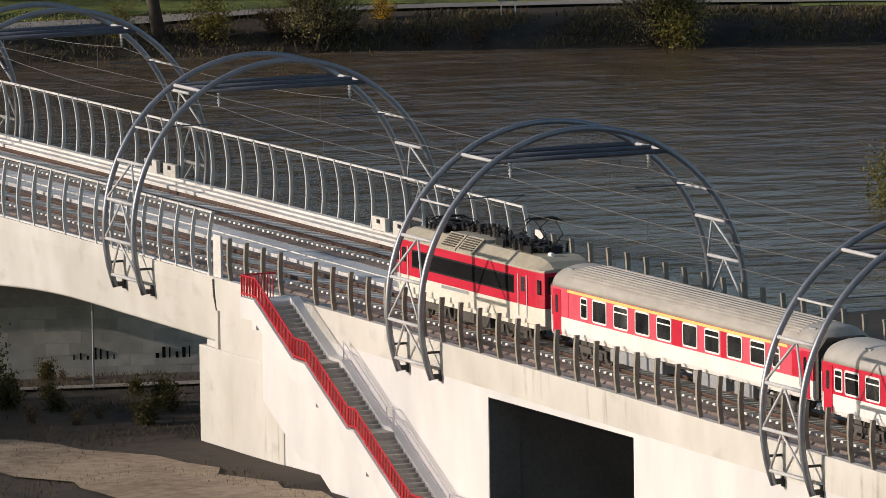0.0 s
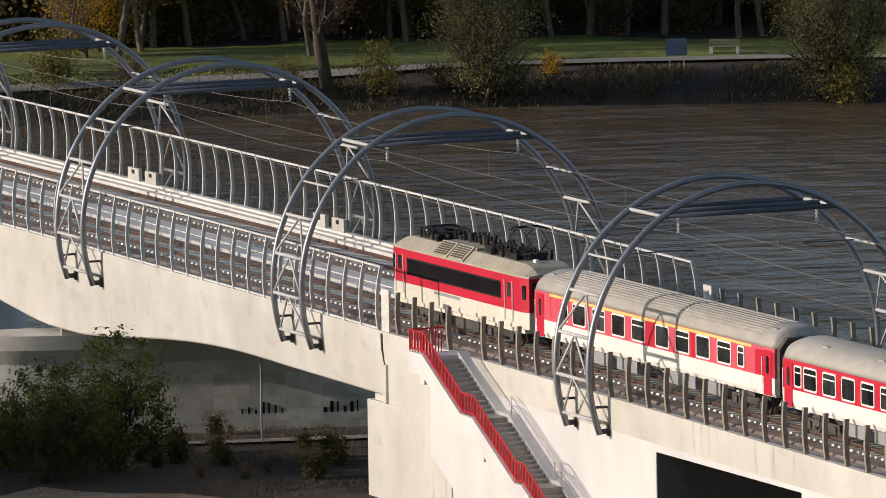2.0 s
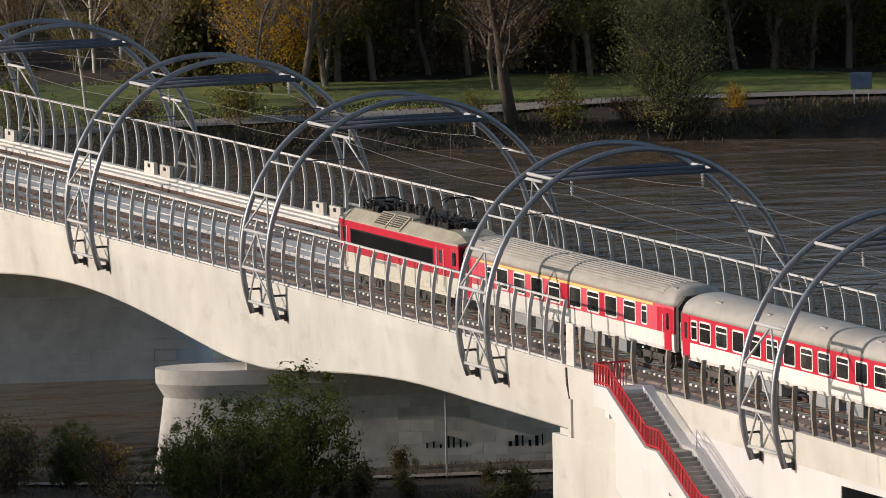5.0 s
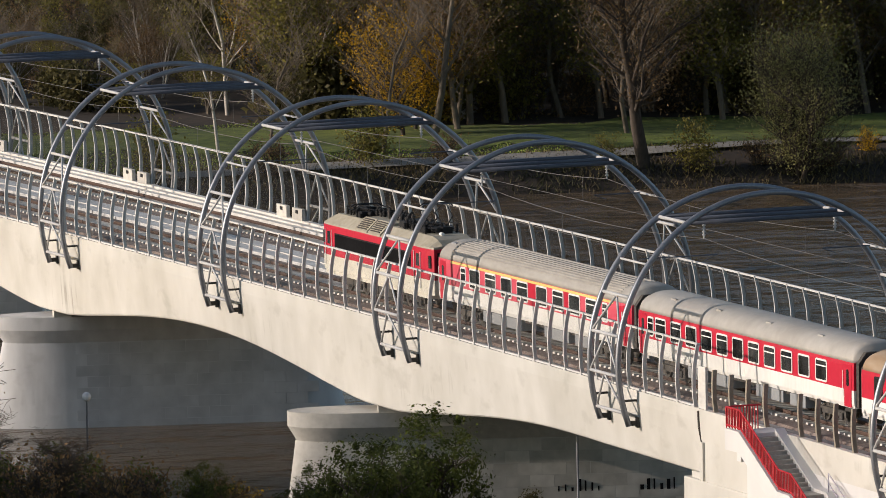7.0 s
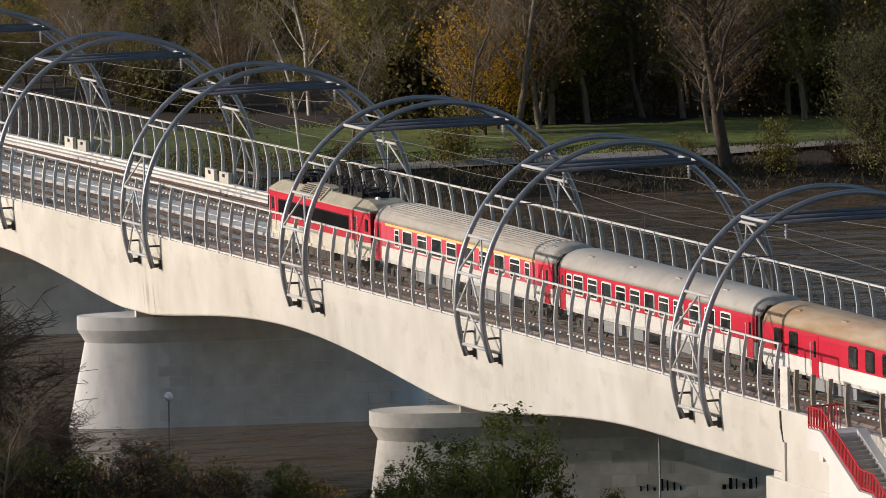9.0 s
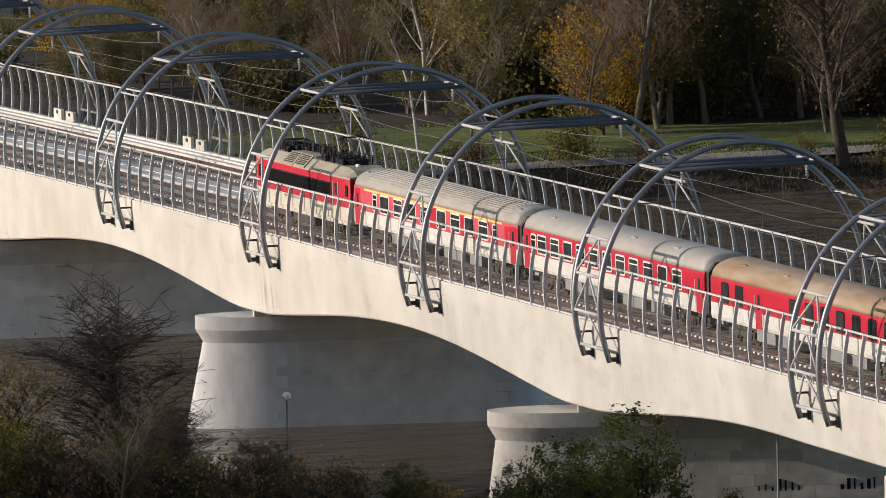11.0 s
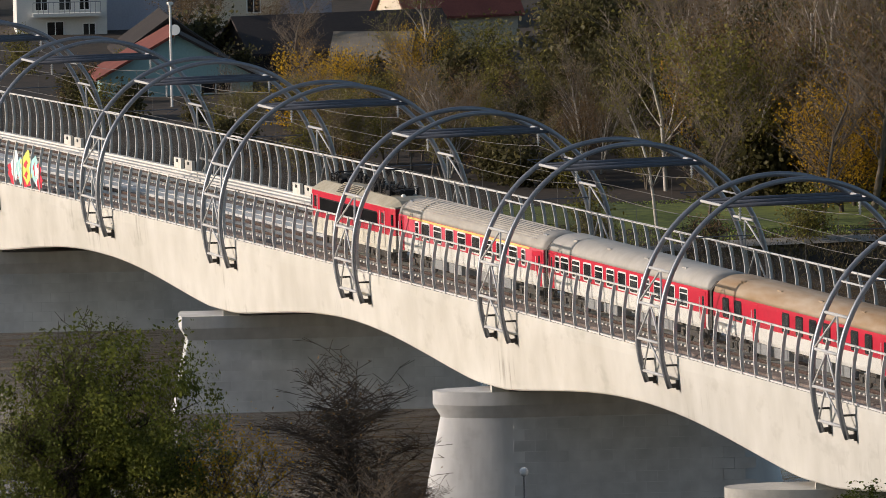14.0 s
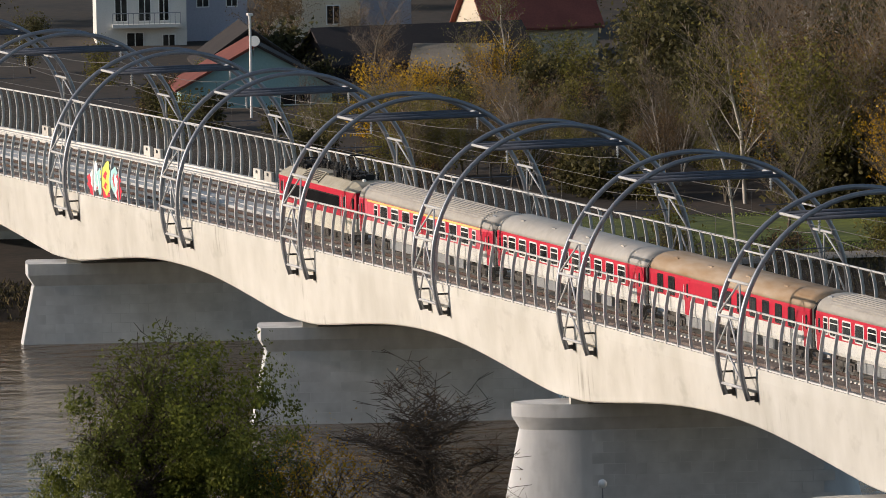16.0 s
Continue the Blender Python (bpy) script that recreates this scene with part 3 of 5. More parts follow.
arch = thing("overhead_arch", "twin grey steel tube arches joined by pale cross bars", "arch", "overhead line arches", at=pose(0, 0, 0))
foot = math.asin((-1.95 - ARC_Z) / ARC_R)
for x in (0, PAIR):
    pts = [(x, ARC_R * math.cos(a), ARC_Z + ARC_R * math.sin(a)) for a in (foot + (math.pi - 2 * foot) * i / 56 for i in range(57))]
    part("arch_tube", Shape().tube(pts, 0.145, 10), STEEL, arch, smooth=True)
for side in (-1, 1):
    bars = (-1.34, 0.42, 2.3, 4.13, 7.53)
    for z in bars:
        y = arc(z, side)
        part("cross_bar", Shape().tube([(0.1, y, z), (PAIR - 0.1, y, z)], 0.085, 8), STEEL_WHITE, arch, "bright galvanised cross bar", smooth=True)
    part("cross_bar", Shape().tube([(0, arc(5.65, side) + 0.0, 5.65), (PAIR, arc(5.65, side), 5.65)], 0.06, 6), STEEL_WHITE, arch, smooth=True)
    for za, zb in zip(bars[:3], bars[1:4]):
        for end in (0.12, PAIR - 0.12):
            part("brace", Shape().tube([(end, arc(za, side), za + 0.1), (PAIR / 2, arc(zb, side), zb)], 0.06, 6), STEEL_WHITE, arch, smooth=True)
    for x in (0, PAIR):
        yb, yf = side * 7.06, arc(-1.9, side)
        # brackets and plates are coloured dark, with the leg's shadow put in
        for z0, z1 in ((-1.95, -1.72), (-0.80, -0.70)):
            ya, yc = arc((z0 + z1) / 2, side), side * 6.9
            part("bracket", Shape().box(x - 0.06, x + 0.06, min(ya, yc), max(ya, yc), z0, z1), UNDER, arch, "bracket to the girder face, darkened with the leg's shadow")
        s = Shape().box(x - 0.12, x + 0.12, min(side * 6.9, side * 7.08), max(side * 6.9, side * 7.08), -2.05, -1.55)
        part("wall_plate", s, UNDER, arch, "bolted plate on the girder face, darkened like the foot's shadow")
for x in (-1.3, 1.2):
    cab = part("cabinet", Shape().box(x, x + 1.6, 6.5, 6.72, -0.2, 0.48), PIER_PALE, arch, "pale square cabinet at the arch foot", bevel=0.02)
    part("vent", Shape().box(x + 0.6, x + 1.0, 6.485, 6.505, 0.18, 0.38), BLACK, cab)
for x in (0, PAIR / 2, PAIR):
    part("top_beam", Shape().tube([(x, arc(7.53, -1), 7.53), (x, arc(7.53, 1), 7.53)], 0.11, 8), STEEL_BLUE, arch, "dark blue-grey horizontal beam", smooth=True)
for ty in TRACKS:
    s = Shape()
    s.tube([(PAIR / 2, ty, 7.5), (PAIR / 2, ty, 6.55)], 0.045, 6)
    for z in (6.7, 6.85, 7.0, 7.15):
        s.tube([(PAIR / 2, ty, z), (PAIR / 2, ty, z + 0.06)], 0.09, 8)
    part("insulator", s, STEEL_WHITE, arch, "pale ribbed hanging insulator")
    sg = 1 if ty > 0 else -1
    s = Shape()
    s.tube([(PAIR / 2, arc(5.9, sg) - sg * 0.2, 5.75), (PAIR / 2, ty - sg * 0.7, 5.75)], 0.03, 6).tube([(PAIR / 2, ty - sg * 0.7, 5.75), (PAIR / 2, ty, 5.5)], 0.02, 6)
    part("steady_arm", s, STEEL_BLUE, arch)
arch.matrix_basis = pose(ARCH_X[0], 0, rise(ARCH_X[0] + 1.7))
for x in ARCH_X[1:]:
    copy_thing(arch, pose(x, 0, rise(x + 1.7)))

# overhead wires
WIRE = mat("copper_wire", (0.10, 0.095, 0.09), (0.16, 0.15, 0.14), 0.6, 0.0, bump=0)
for ty in TRACKS:
    line = thing("overhead_line", "thin contact and carrier wires above a track", "wire", "overhead lines")
    mids = sorted(x + PAIR / 2 for x in ARCH_X)
    carrier, contact = [], []
    for a, b in zip(mids, mids[1:]):
        for i in range(8):
            x = a + (b - a) * i / 8
            carrier.append((x, ty, 6.55 - 1.8 * (i / 8) * (1 - i / 8) + rise(x)))
            contact.append((x, ty, 5.15 + rise(x)))
    part("carrier_wire", Shape().tube(carrier, 0.016, 5), WIRE, line)
    part("contact_wire", Shape().tube(contact, 0.014, 5), WIRE, line)
    for k in range(3, len(carrier), 4):
        part("dropper", Shape().tube([carrier[k], contact[k]], 0.012, 4), WIRE, line)

# ---- stair beside the wall ----
stair = thing("outdoor_stair", "concrete outdoor stair with white stringer and red mesh railing down the wall", "stair", kind="structure")
YO, YI = -9.2, -7.5
FLIGHTS = [(23.9, -0.35, 13), (29.6, -2.62, 14), (35.0, -5.0, 18)]
step_me = Shape().box(0, 0.36, YO + 0.12, YI, -0.24, 0).mesh("stair_step", STEP)
edge = []
part("landing", Shape().box(22.3, 23.9, YO, -7.02, -0.65, -0.35), WHITE_WALL, stair, bevel=0.01)
for fx, fz, cnt in FLIGHTS:
    run = 0.333
    for i in range(cnt):
        part("stair_step", step_me, None, stair, at=pose(fx + i * run, 0, fz - (i + 1) * 0.172))
    edge += [(fx, fz), (fx + cnt * run, fz - cnt * 0.172)]
    xe, ze = fx + cnt * run, fz - cnt * 0.172
    part("landing", Shape().box(xe, xe + 1.15, YO + 0.12, YI, ze - 0.3, ze), STEP, stair)
edge.append((edge[-1][0] + 3, edge[-1][1]))


def ribbon(pts, y0, y1, lo, hi):
    s = Shape()
    k = len(pts)
    s.add([(x, y, z + h) for x, z in pts for y in (y0, y1) for h in (lo, hi)], [])
    for i in range(k - 1):
        a, b = 4 * i, 4 * (i + 1)
        s.f += [(a, b, b + 1, a + 1), (a + 2, a + 3, b + 3, b + 2), (a + 1, b + 1, b + 3, a + 3), (a, a + 2, b + 2, b)]
    s.f += [(0, 1, 3, 2), (4 * k - 4, 4 * k - 2, 4 * k - 1, 4 * k - 3)]
    return s


line = [(22.3, -0.35)] + edge
part("stringer", ribbon(line, YO - 0.1, YO + 0.12, -0.85, 0.12), WHITE_WALL, stair, "white concrete stringer")
part("inner_stringer", ribbon(line[1:], YI, -7.02, -0.85, 0.16), WHITE_WALL, stair, "white concrete stringer")
part("stair_body", ribbon([(x, z) for x, z in line[1:]], YO + 0.3, YI - 0.02, -4.5, -0.45), WHITE_WALL, stair)
for z in (0.28, 1.1):
    part("handrail", Shape().tube([(x, YO, z0 + z) for x, z0 in line], 0.04, 6), STAIR_RED, stair, "red steel rail")
for (xa, za), (xb, zb) in zip(line, line[1:]):
    k = max(1, int((xb - xa) / 0.16))
    for i in range(k):
        u = i / k
        x, z = xa + (xb - xa) * u, za + (zb - za) * u
        part("baluster", Shape().tube([(x, YO, z + 0.2), (x, YO, z + 1.1)], 0.028 if i % 8 else 0.045, 4), STAIR_RED, stair)
part("handrail", Shape().tube([(22.3, YO, 0.75), (22.3, YI, 0.75)], 0.04, 6), STAIR_RED, stair)
for i in range(12):
    y = YO + (YI - YO) * i / 12
    part("baluster", Shape().tube([(22.3, y, -0.35), (22.3, y, 0.75)], 0.028, 4), STAIR_RED, stair)
RAIL_PALE = mat("pale_rail", (0.42, 0.38, 0.44), (0.52, 0.48, 0.54), 0.5, 0.2, bump=0)
for z in (0.55, 1.0):
    part("inner_handrail", Shape().tube([(x, YI + 0.15, z0 + z) for x, z0 in line[3:]], 0.03, 6), RAIL_PALE, stair, "thin pale lilac handrail")
for x, z in line[3:]:
    part("rail_post", Shape().tube([(x, YI + 0.15, z), (x, YI + 0.15, z + 1.0)], 0.03, 6), RAIL_PALE, stair)
# small white consoles under the stringer
for x, z in ((23.2, -1.2), (29.9, -3.95), (35.4, -6.4)):
    part("console", Shape().box(x, x + 0.5, YO + 0.1, YI + 0.3, z - 0.45, z + 0.2), WHITE_WALL, stair)

# ---- train ----
TRAIN_Y = TRACKS[0]


def rounded(x0, x1, z0, z1, y, out, r=0.12, thick=0.03):
    """A rounded rectangular plate on a side wall, its face towards -y when out is -1."""
    s = Shape()
    pts = []
    for cx, cz, a0 in ((x1 - r, z1 - r, 0), (x0 + r, z1 - r, 90), (x0 + r, z0 + r, 180), (x1 - r, z0 + r, 270)):
        for k in range(4):
            a = radians(a0 + 30 * k)
            pts.append((cx + r * math.cos(a), cz + r * math.sin(a)))
    m = len(pts)
    s.add([(x, y, z) for x, z in pts] + [(x, y + out * thick, z) for x, z in pts],
          [tuple(range(m)), tuple(range(m, 2 * m))] + [(j, (j + 1) % m, m + (j + 1) % m, m + j) for j in range(m)])
    return s


def coach_section(hw=1.41):
    """Right half of the body, from the sill up to the middle of the roof."""
    pts = [(hw - 0.06, 1.02), (hw, 1.2), (hw, 1.85), (hw, 2.9), (hw - 0.02, 3.12)]
    for i in range(1, 9):
        a = radians(90 * i / 8)
        pts.append(((hw - 0.02) * math.cos(a) ** 0.75, 3.12 + 0.93 * math.sin(a)))
    return pts


def bogie(parent, x):
    b = part("bogie_frame", Shape().box(x - 1.7, x + 1.7, -1.12, -0.98, 0.42, 0.72).box(x - 1.7, x + 1.7, 0.98, 1.12, 0.42, 0.72).box(x - 0.4, x + 0.4, -1.0, 1.0, 0.5, 0.9)
             .box(x - 1.45, x - 1.05, -1.2, -1.12, 0.3, 0.62).box(x + 1.05, x + 1.45, -1.2, -1.12, 0.3, 0.62), UNDER, parent)
    for dx in (-1.25, 1.25):
        for y in (-0.75, 0.75):
            part("wheel", Shape().tube([(x + dx, y - 0.065, 0.46), (x + dx, y + 0.065, 0.46)], 0.46, 20), UNDER, b)


def coach(name, label, windows, doors, roof_mat, ribs, stripe, frames, faded):
    L = 26.1
    c = thing(name, label, "railway coach", "train coaches")
    sec = coach_section()
    low = [(-y, z) for y, z in sec[:3]]
    body_prof = [(-y, z) for y, z in sec[:4]] + [(-y, z) for y, z in sec[4:5]]
    # lower white band, red band, roof
    def band(a, b, name_, material, x0=0.25, x1=L - 0.25, off=0.0, lab=""):
        left = [(-y - off, z) for y, z in sec if a - 0.001 <= z <= b + 0.001]
        if not left or left[0][1] > a + 0.01:
            left = [(-1.41 - off, a)] + left
        if left[-1][1] < b - 0.01:
            left.append((-1.41 - off, b))
        prof_ = left + [(-y, z) for y, z in reversed(left)]
        return part(name_, Shape().sweep(prof_, [x0, x1]), material, c, lab)
    band(1.02, 1.85, "lower_body", TRAIN_WHITE, lab="white lower side panels")
    band(1.85, 3.12, "upper_body", RED_FADED if faded else RED)
    if stripe:
        part("stripe", Shape().box(1.9, L - 2.6, -1.416, -1.40, 2.98, 3.10).box(1.9, L - 2.6, 1.40, 1.416, 2.98, 3.10), YELLOW, c, "yellow first class stripe")
    if faded:
        for x0, x1 in ((12.45, 13.4), (2.0, 2.05), (17.2, 17.7), (23.9, 25.8)):
            part("repainted_panel", Shape().box(x0, x1, -1.414, -1.40, 1.87, 2.97), RED, c, "freshly painted bright red panel")
    arcs = [(-y, z) for y, z in sec[4:]]
    roof_prof = arcs + [(-y, z) for y, z in reversed(arcs[:-1])]
    shell = Shape().sweep(roof_prof, [0.3, 0.75, L - 0.75, L - 0.3], None,
                          lambda x: roof_prof if 0.5 < x < L - 0.5 else [(y * 0.985, 3.12 + (z - 3.12) * 0.86) for y, z in roof_prof])
    roof = part("roof", shell, roof_mat, c, smooth=True)
    if ribs:
        for i in range(-7, 8):
            a = radians(90 - i * 8.3)
            y = 1.39 * math.copysign(abs(math.cos(a)) ** 0.75, math.cos(a))
            z = 3.12 + 0.93 * math.sin(a)
            part("roof_rib", Shape().box(1.9, L - 1.9, y - 0.022, y + 0.022, z - 0.03, z + 0.028), roof_mat, roof)
    for x in ((1.2, L - 1.2) if ribs else (3.5, 9, 15, 21)):
        part("roof_vent", Shape().box(x - 0.3, x + 0.3, -0.95, -0.6, 3.72, 3.94), GREY_STRIPE if ribs else roof_mat, roof, bevel=0.02)
    # windows
    for x, wdt, kind in windows:
        z0, z1 = (1.93, 2.97) if kind != "s" else (1.98, 2.94)
        for out in (-1, 1):
            fr = part("window", rounded(x, x + wdt, z0, z1, out * 1.40, out, 0.13, 0.035), FRAME_WHITE if frames else BLACK, c, "white framed window" if frames else "dark framed window")
            part("pane", rounded(x + 0.085, x + wdt - 0.085, z0 + 0.085, z1 - 0.085, out * 1.42, out, 0.08, 0.025), PANE, fr)
            if kind != "f":
                part("window_bar", Shape().box(x + 0.08, x + wdt - 0.08, min(out * 1.44, out * 1.452), max(out * 1.44, out * 1.452), z1 - 0.34, z1 - 0.28), FRAME_WHITE if frames else BLACK, fr)
    for x in doors:
        for out in (-1, 1):
            d = part("door", rounded(x, x + 0.82, 1.06, 3.02, out * 1.395, out, 0.06, 0.03), RED, c, "red entrance door")
            part("door_window", rounded(x + 0.27, x + 0.55, 2.0, 2.78, out * 1.42, out, 0.1, 0.012), PANE, d)
            part("handle", Shape().tube([(x - 0.09, out * 1.45, 1.5), (x - 0.09, out * 1.45, 2.7)], 0.02, 5), FRAME_WHITE, d)
    # gangways, underframe, bogies
    for x0, x1 in ((-0.15, 0.26), (L - 0.26, L + 0.15)):
        part("gangway", Shape().box(x0, x1, -0.72, 0.72, 1.15, 3.5), BLACK, c, "black rubber gangway")
        part("end_wall", Shape().sweep([(-1.3, 1.1), (-1.3, 3.1), (-0.9, 3.62), (0.9, 3.62), (1.3, 3.1), (1.3, 1.1)], [x0 + 0.1, x1 - 0.02] if x0 < 1 else [x0 + 0.02, x1 - 0.1]), UNDER, c)
    u = Shape()
    u.box(4.9, L - 4.9, -1.15, 1.15, 0.85, 1.05)
    part("underframe", u, UNDER, c)
    for x0, x1 in ((6, 8.4), (9, 11.2), (14.2, 17.4), (18.2, 20)):
        part("equipment_box", Shape().box(x0, x1, -1.3, -0.5, 0.42, 0.98), GREY_STRIPE, c, "grey underfloor equipment box", bevel=0.03)
    for x in (3.55, L - 3.55):
        bogie(c, x)
    return c


def locomotive():
    L = 15.9
    c = thing("locomotive", "red and cream electric locomotive with black roof gear", "locomotive")
    hw = 1.47

    def nose(x):
        return 1.0 if 0.7 <= x <= L - 0.7 else 0.90 if (x < 0.1 or x > L - 0.1) else 0.965
    xs = [0, 0.35, 0.7, L - 0.7, L - 0.35, L]

    def slab(a, b, name_, material, lab=""):
        return part(name_, Shape().sweep([(0, 0)] * 4, xs, None, lambda x: [(-hw * nose(x), a), (-hw * nose(x), b), (hw * nose(x), b), (hw * nose(x), a)]), material, c, lab, bevel=0.03)
    slab(1.02, 1.80, "lower_body", LOCO_CREAM, "cream lower side")
    slab(1.80, 3.38, "upper_body", RED)

    def roofp(x):
        k = nose(x)
        t = 0.0 if 1.1 <= x <= L - 1.1 else 1.0 if (x < 0.2 or x > L - 0.2) else 0.35
        top = 3.95 - 0.42 * t
        return [(-hw * k, 3.38), (-hw * k + 0.03, 3.46), (-0.92 * k, top), (0.92 * k, top), (hw * k - 0.03, 3.46), (hw * k, 3.38)]
    part("roof", Shape().sweep([(0, 0)] * 6, [0.05, 0.5, 1.2, L - 1.2, L - 0.5, L - 0.05], None, roofp), LOCO_ROOF, c, "beige roof")
    for out in (-1, 1):
        p_ = part("window_band", rounded(2.0, 13.0, 2.22, 3.02, out * (hw - 0.01), out, 0.05, 0.03), BLACK, c, "black frame of the grille band")
        part("pane", rounded(2.08, 12.92, 2.29, 2.95, out * (hw + 0.015), out, 0.04, 0.012), MATTE, p_, "black grille band")
        for x in (1.15, 13.95):
            d = part("door", rounded(x - 0.35, x + 0.35, 1.85, 3.25, out * (hw - 0.015), out, 0.04, 0.025), RED, c)
            part("door_window", rounded(x - 0.22, x + 0.22, 2.4, 3.05, out * (hw + 0.005), out, 0.05, 0.012), PANE, d)
            for e in (-0.45, 0.45):
                part("handrail", Shape().tube([(x + e, out * (hw + 0.04), 1.3), (x + e, out * (hw + 0.04), 3.15)], 0.025, 6), FRAME_WHITE, d, "white hand rail")
        for x in (0.42, L - 0.42):
            part("side_window", rounded(x - 0.2, x + 0.2, 2.4, 3.05, out * (hw * 0.955), out, 0.05, 0.04), PANE, c)
        # tilted louvre hatches on the roof slope
        for x in (5.0, 6.9):
            s = Shape()
            ya, za, yb, zb = out * (hw + 0.02), 3.52, out * 0.86, 4.12
            s.add([(x, ya, za), (x + 1.75, ya, za), (x + 1.75, yb, zb), (x, yb, zb), (x, out * 0.86, 3.7), (x + 1.75, out * 0.86, 3.7), (x, ya, 3.44), (x + 1.75, ya, 3.44)],
                  [(0, 1, 2, 3), (3, 2, 5, 4), (0, 3, 4, 6), (1, 7, 5, 2), (0, 6, 7, 1)])
            h = part("roof_hatch", s, LOCO_ROOF, c, "beige louvred hatch")
            for i in range(6):
                u = 0.14 + 0.72 * i / 5
                y, z = ya + (yb - ya) * u, za + (zb - za) * u
                part("louvre", Shape().box(x + 0.2, x + 1.55, min(y, y + out * 0.03) - 0.025, max(y, y + out * 0.03) + 0.02, z - 0.01, z + 0.04), UNDER, h)
    part("roof_box", Shape().box(4.9, 8.8, -0.84, 0.84, 3.9, 4.08), LOCO_ROOF, c, bevel=0.04)
    # black roof gear: insulators, conductors, breaker, resistors
    rr = random.Random(3)
    for i in range(95):
        x = rr.choice([rr.uniform(1.8, 4.7), rr.uniform(9.1, 14.0)])
        y = rr.uniform(-0.85, 0.85)
        h = rr.uniform(0.18, 0.55)
        s = Shape().tube([(x, y, 3.93), (x, y, 3.95 + h)], 0.05, 7)
        for k in range(4):
            s.tube([(x, y, 3.99 + h * k / 4), (x, y, 4.02 + h * k / 4)], 0.105, 8)
        part("insulator", s, BLACK if i % 3 else UNDER, c)
    for i in range(60):
        x, y, h = rr.uniform(4.4, 9.4), rr.uniform(-0.1, 0.85), rr.uniform(0.3, 0.62)
        s = Shape().tube([(x, y, 3.93), (x, y, 3.95 + h)], 0.06, 7)
        for k in range(3):
            s.tube([(x, y, 4.02 + h * k / 3), (x, y, 4.06 + h * k / 3)], 0.12, 8)
        part("insulator", s, BLACK if i % 4 else UNDER, c)
    for x, a, h in ((1.9, 1.1, 0.42), (3.6, 0.9, 0.36), (9.3, 1.2, 0.38), (11.3, 1.0, 0.42), (13.0, 0.9, 0.34)):
        part("roof_apparatus", Shape().box(x, x + a, -0.05, 0.5, 3.95, 3.95 + h).tube([(x, -0.3, 4.15), (x + a, -0.3, 4.15)], 0.13, 10), BLACK, c, bevel=0.03)
    for i in range(16):
        y = rr.uniform(-0.85, 0.85)
        for xa, xb in ((1.8, 4.6), (9.2, 14.0)):
            x0 = rr.uniform(xa, xb - 1.2)
            z = rr.uniform(4.18, 4.4)
            part("conductor", Shape().tube([(x0, y, z), (x0 + rr.uniform(0.7, 1.6), y + rr.uniform(-0.3, 0.3), z + rr.uniform(-.05, .08))], 0.025, 6), BLACK, c)
    for x, y, a, b, h in ((2.0, 0.2, 0.8, 0.5, 0.35), (9.4, -0.4, 0.9, 0.6, 0.35), (10.8, 0.3, 0.7, 0.8, 0.3), (12.4, -0.5, 0.8, 0.5, 0.28), (3.4, -0.55, 0.7, 0.4, 0.3)):
        part("roof_apparatus", Shape().box(x, x + a, y - b / 2, y + b / 2, 3.95, 3.95 + h), BLACK, c, bevel=0.04)
    part("roof_horn", Shape().tube([(14.35, -0.35, 4.0), (14.7, -0.35, 4.02)], 0.09, 10), FRAME_WHITE, c, "white horn")

    def pantograph(x, z_top, name_):
        s = Shape()
        for y in (-0.55, 0.55):
            s.tube([(x - 0.9, y, 4.2), (x + 0.9, y, 4.2)], 0.04, 6)
        for x_ in (-0.9, 0, 0.9):
            s.tube([(x + x_, -0.6, 4.2), (x + x_, 0.6, 4.2)], 0.035, 6)
        base = part(name_, s, BLACK, c, "black roof current collector")
        mid = (4.25 + z_top) / 2
        for sg in (-1, 1):
            for y in (-0.45, 0.45):
                part("lower_arm", Shape().tube([(x + sg * 0.25, y, 4.25), (x + sg * 1.25, y * 0.9, mid)], 0.035, 6), BLACK, base)
                part("upper_arm", Shape().tube([(x + sg * 1.25, y * 0.9, mid), (x + sg * 0.1, y * 1.1, z_top)], 0.025, 6), BLACK, base)
        for sg in (-0.2, 0.2):
            part("contact_strip", Shape().tube([(x + sg, -0.85, z_top - 0.14), (x + sg, -0.6, z_top), (x + sg, 0.6, z_top), (x + sg, 0.85, z_top - 0.14)], 0.03, 6), BLACK, base)
    pantograph(3.0, 4.55, "current_collector")
    pantograph(12.9, 5.44, "current_collector")
    # underside
    part("skirt", Shape().box(0.4, L - 0.4, -1.38, 1.38, 0.82, 1.03), LOCO_CREAM, c)
    part("underframe", Shape().box(6.0, 9.9, -1.25, 1.25, 0.3, 0.85), UNDER, c, bevel=0.05)
    for x in (3.6, L - 3.6):
        bogie(c, x)
    for x0, x1, wx in ((-0.42, 0.02, -0.45), (L - 0.02, L + 0.42, L + 0.45)):
        for y in (-0.87, 0.87):
            part("buffer", Shape().tube([(x0, y, 1.05), (x1, y, 1.05)], 0.09, 10), BLACK, c)
        part("windscreen", Shape().box(*sorted((x0 * 0 + (0.0 if wx < 0 else L), (-0.03 if wx < 0 else L + 0.03))), -1.15, 1.15, 2.45, 3.2), PANE, c)
    part("grey_plate", Shape().box(5.2, 8.2, -hw - 0.012, -hw + 0.01, 1.62, 1.76), GREY_STRIPE, c)
    return c


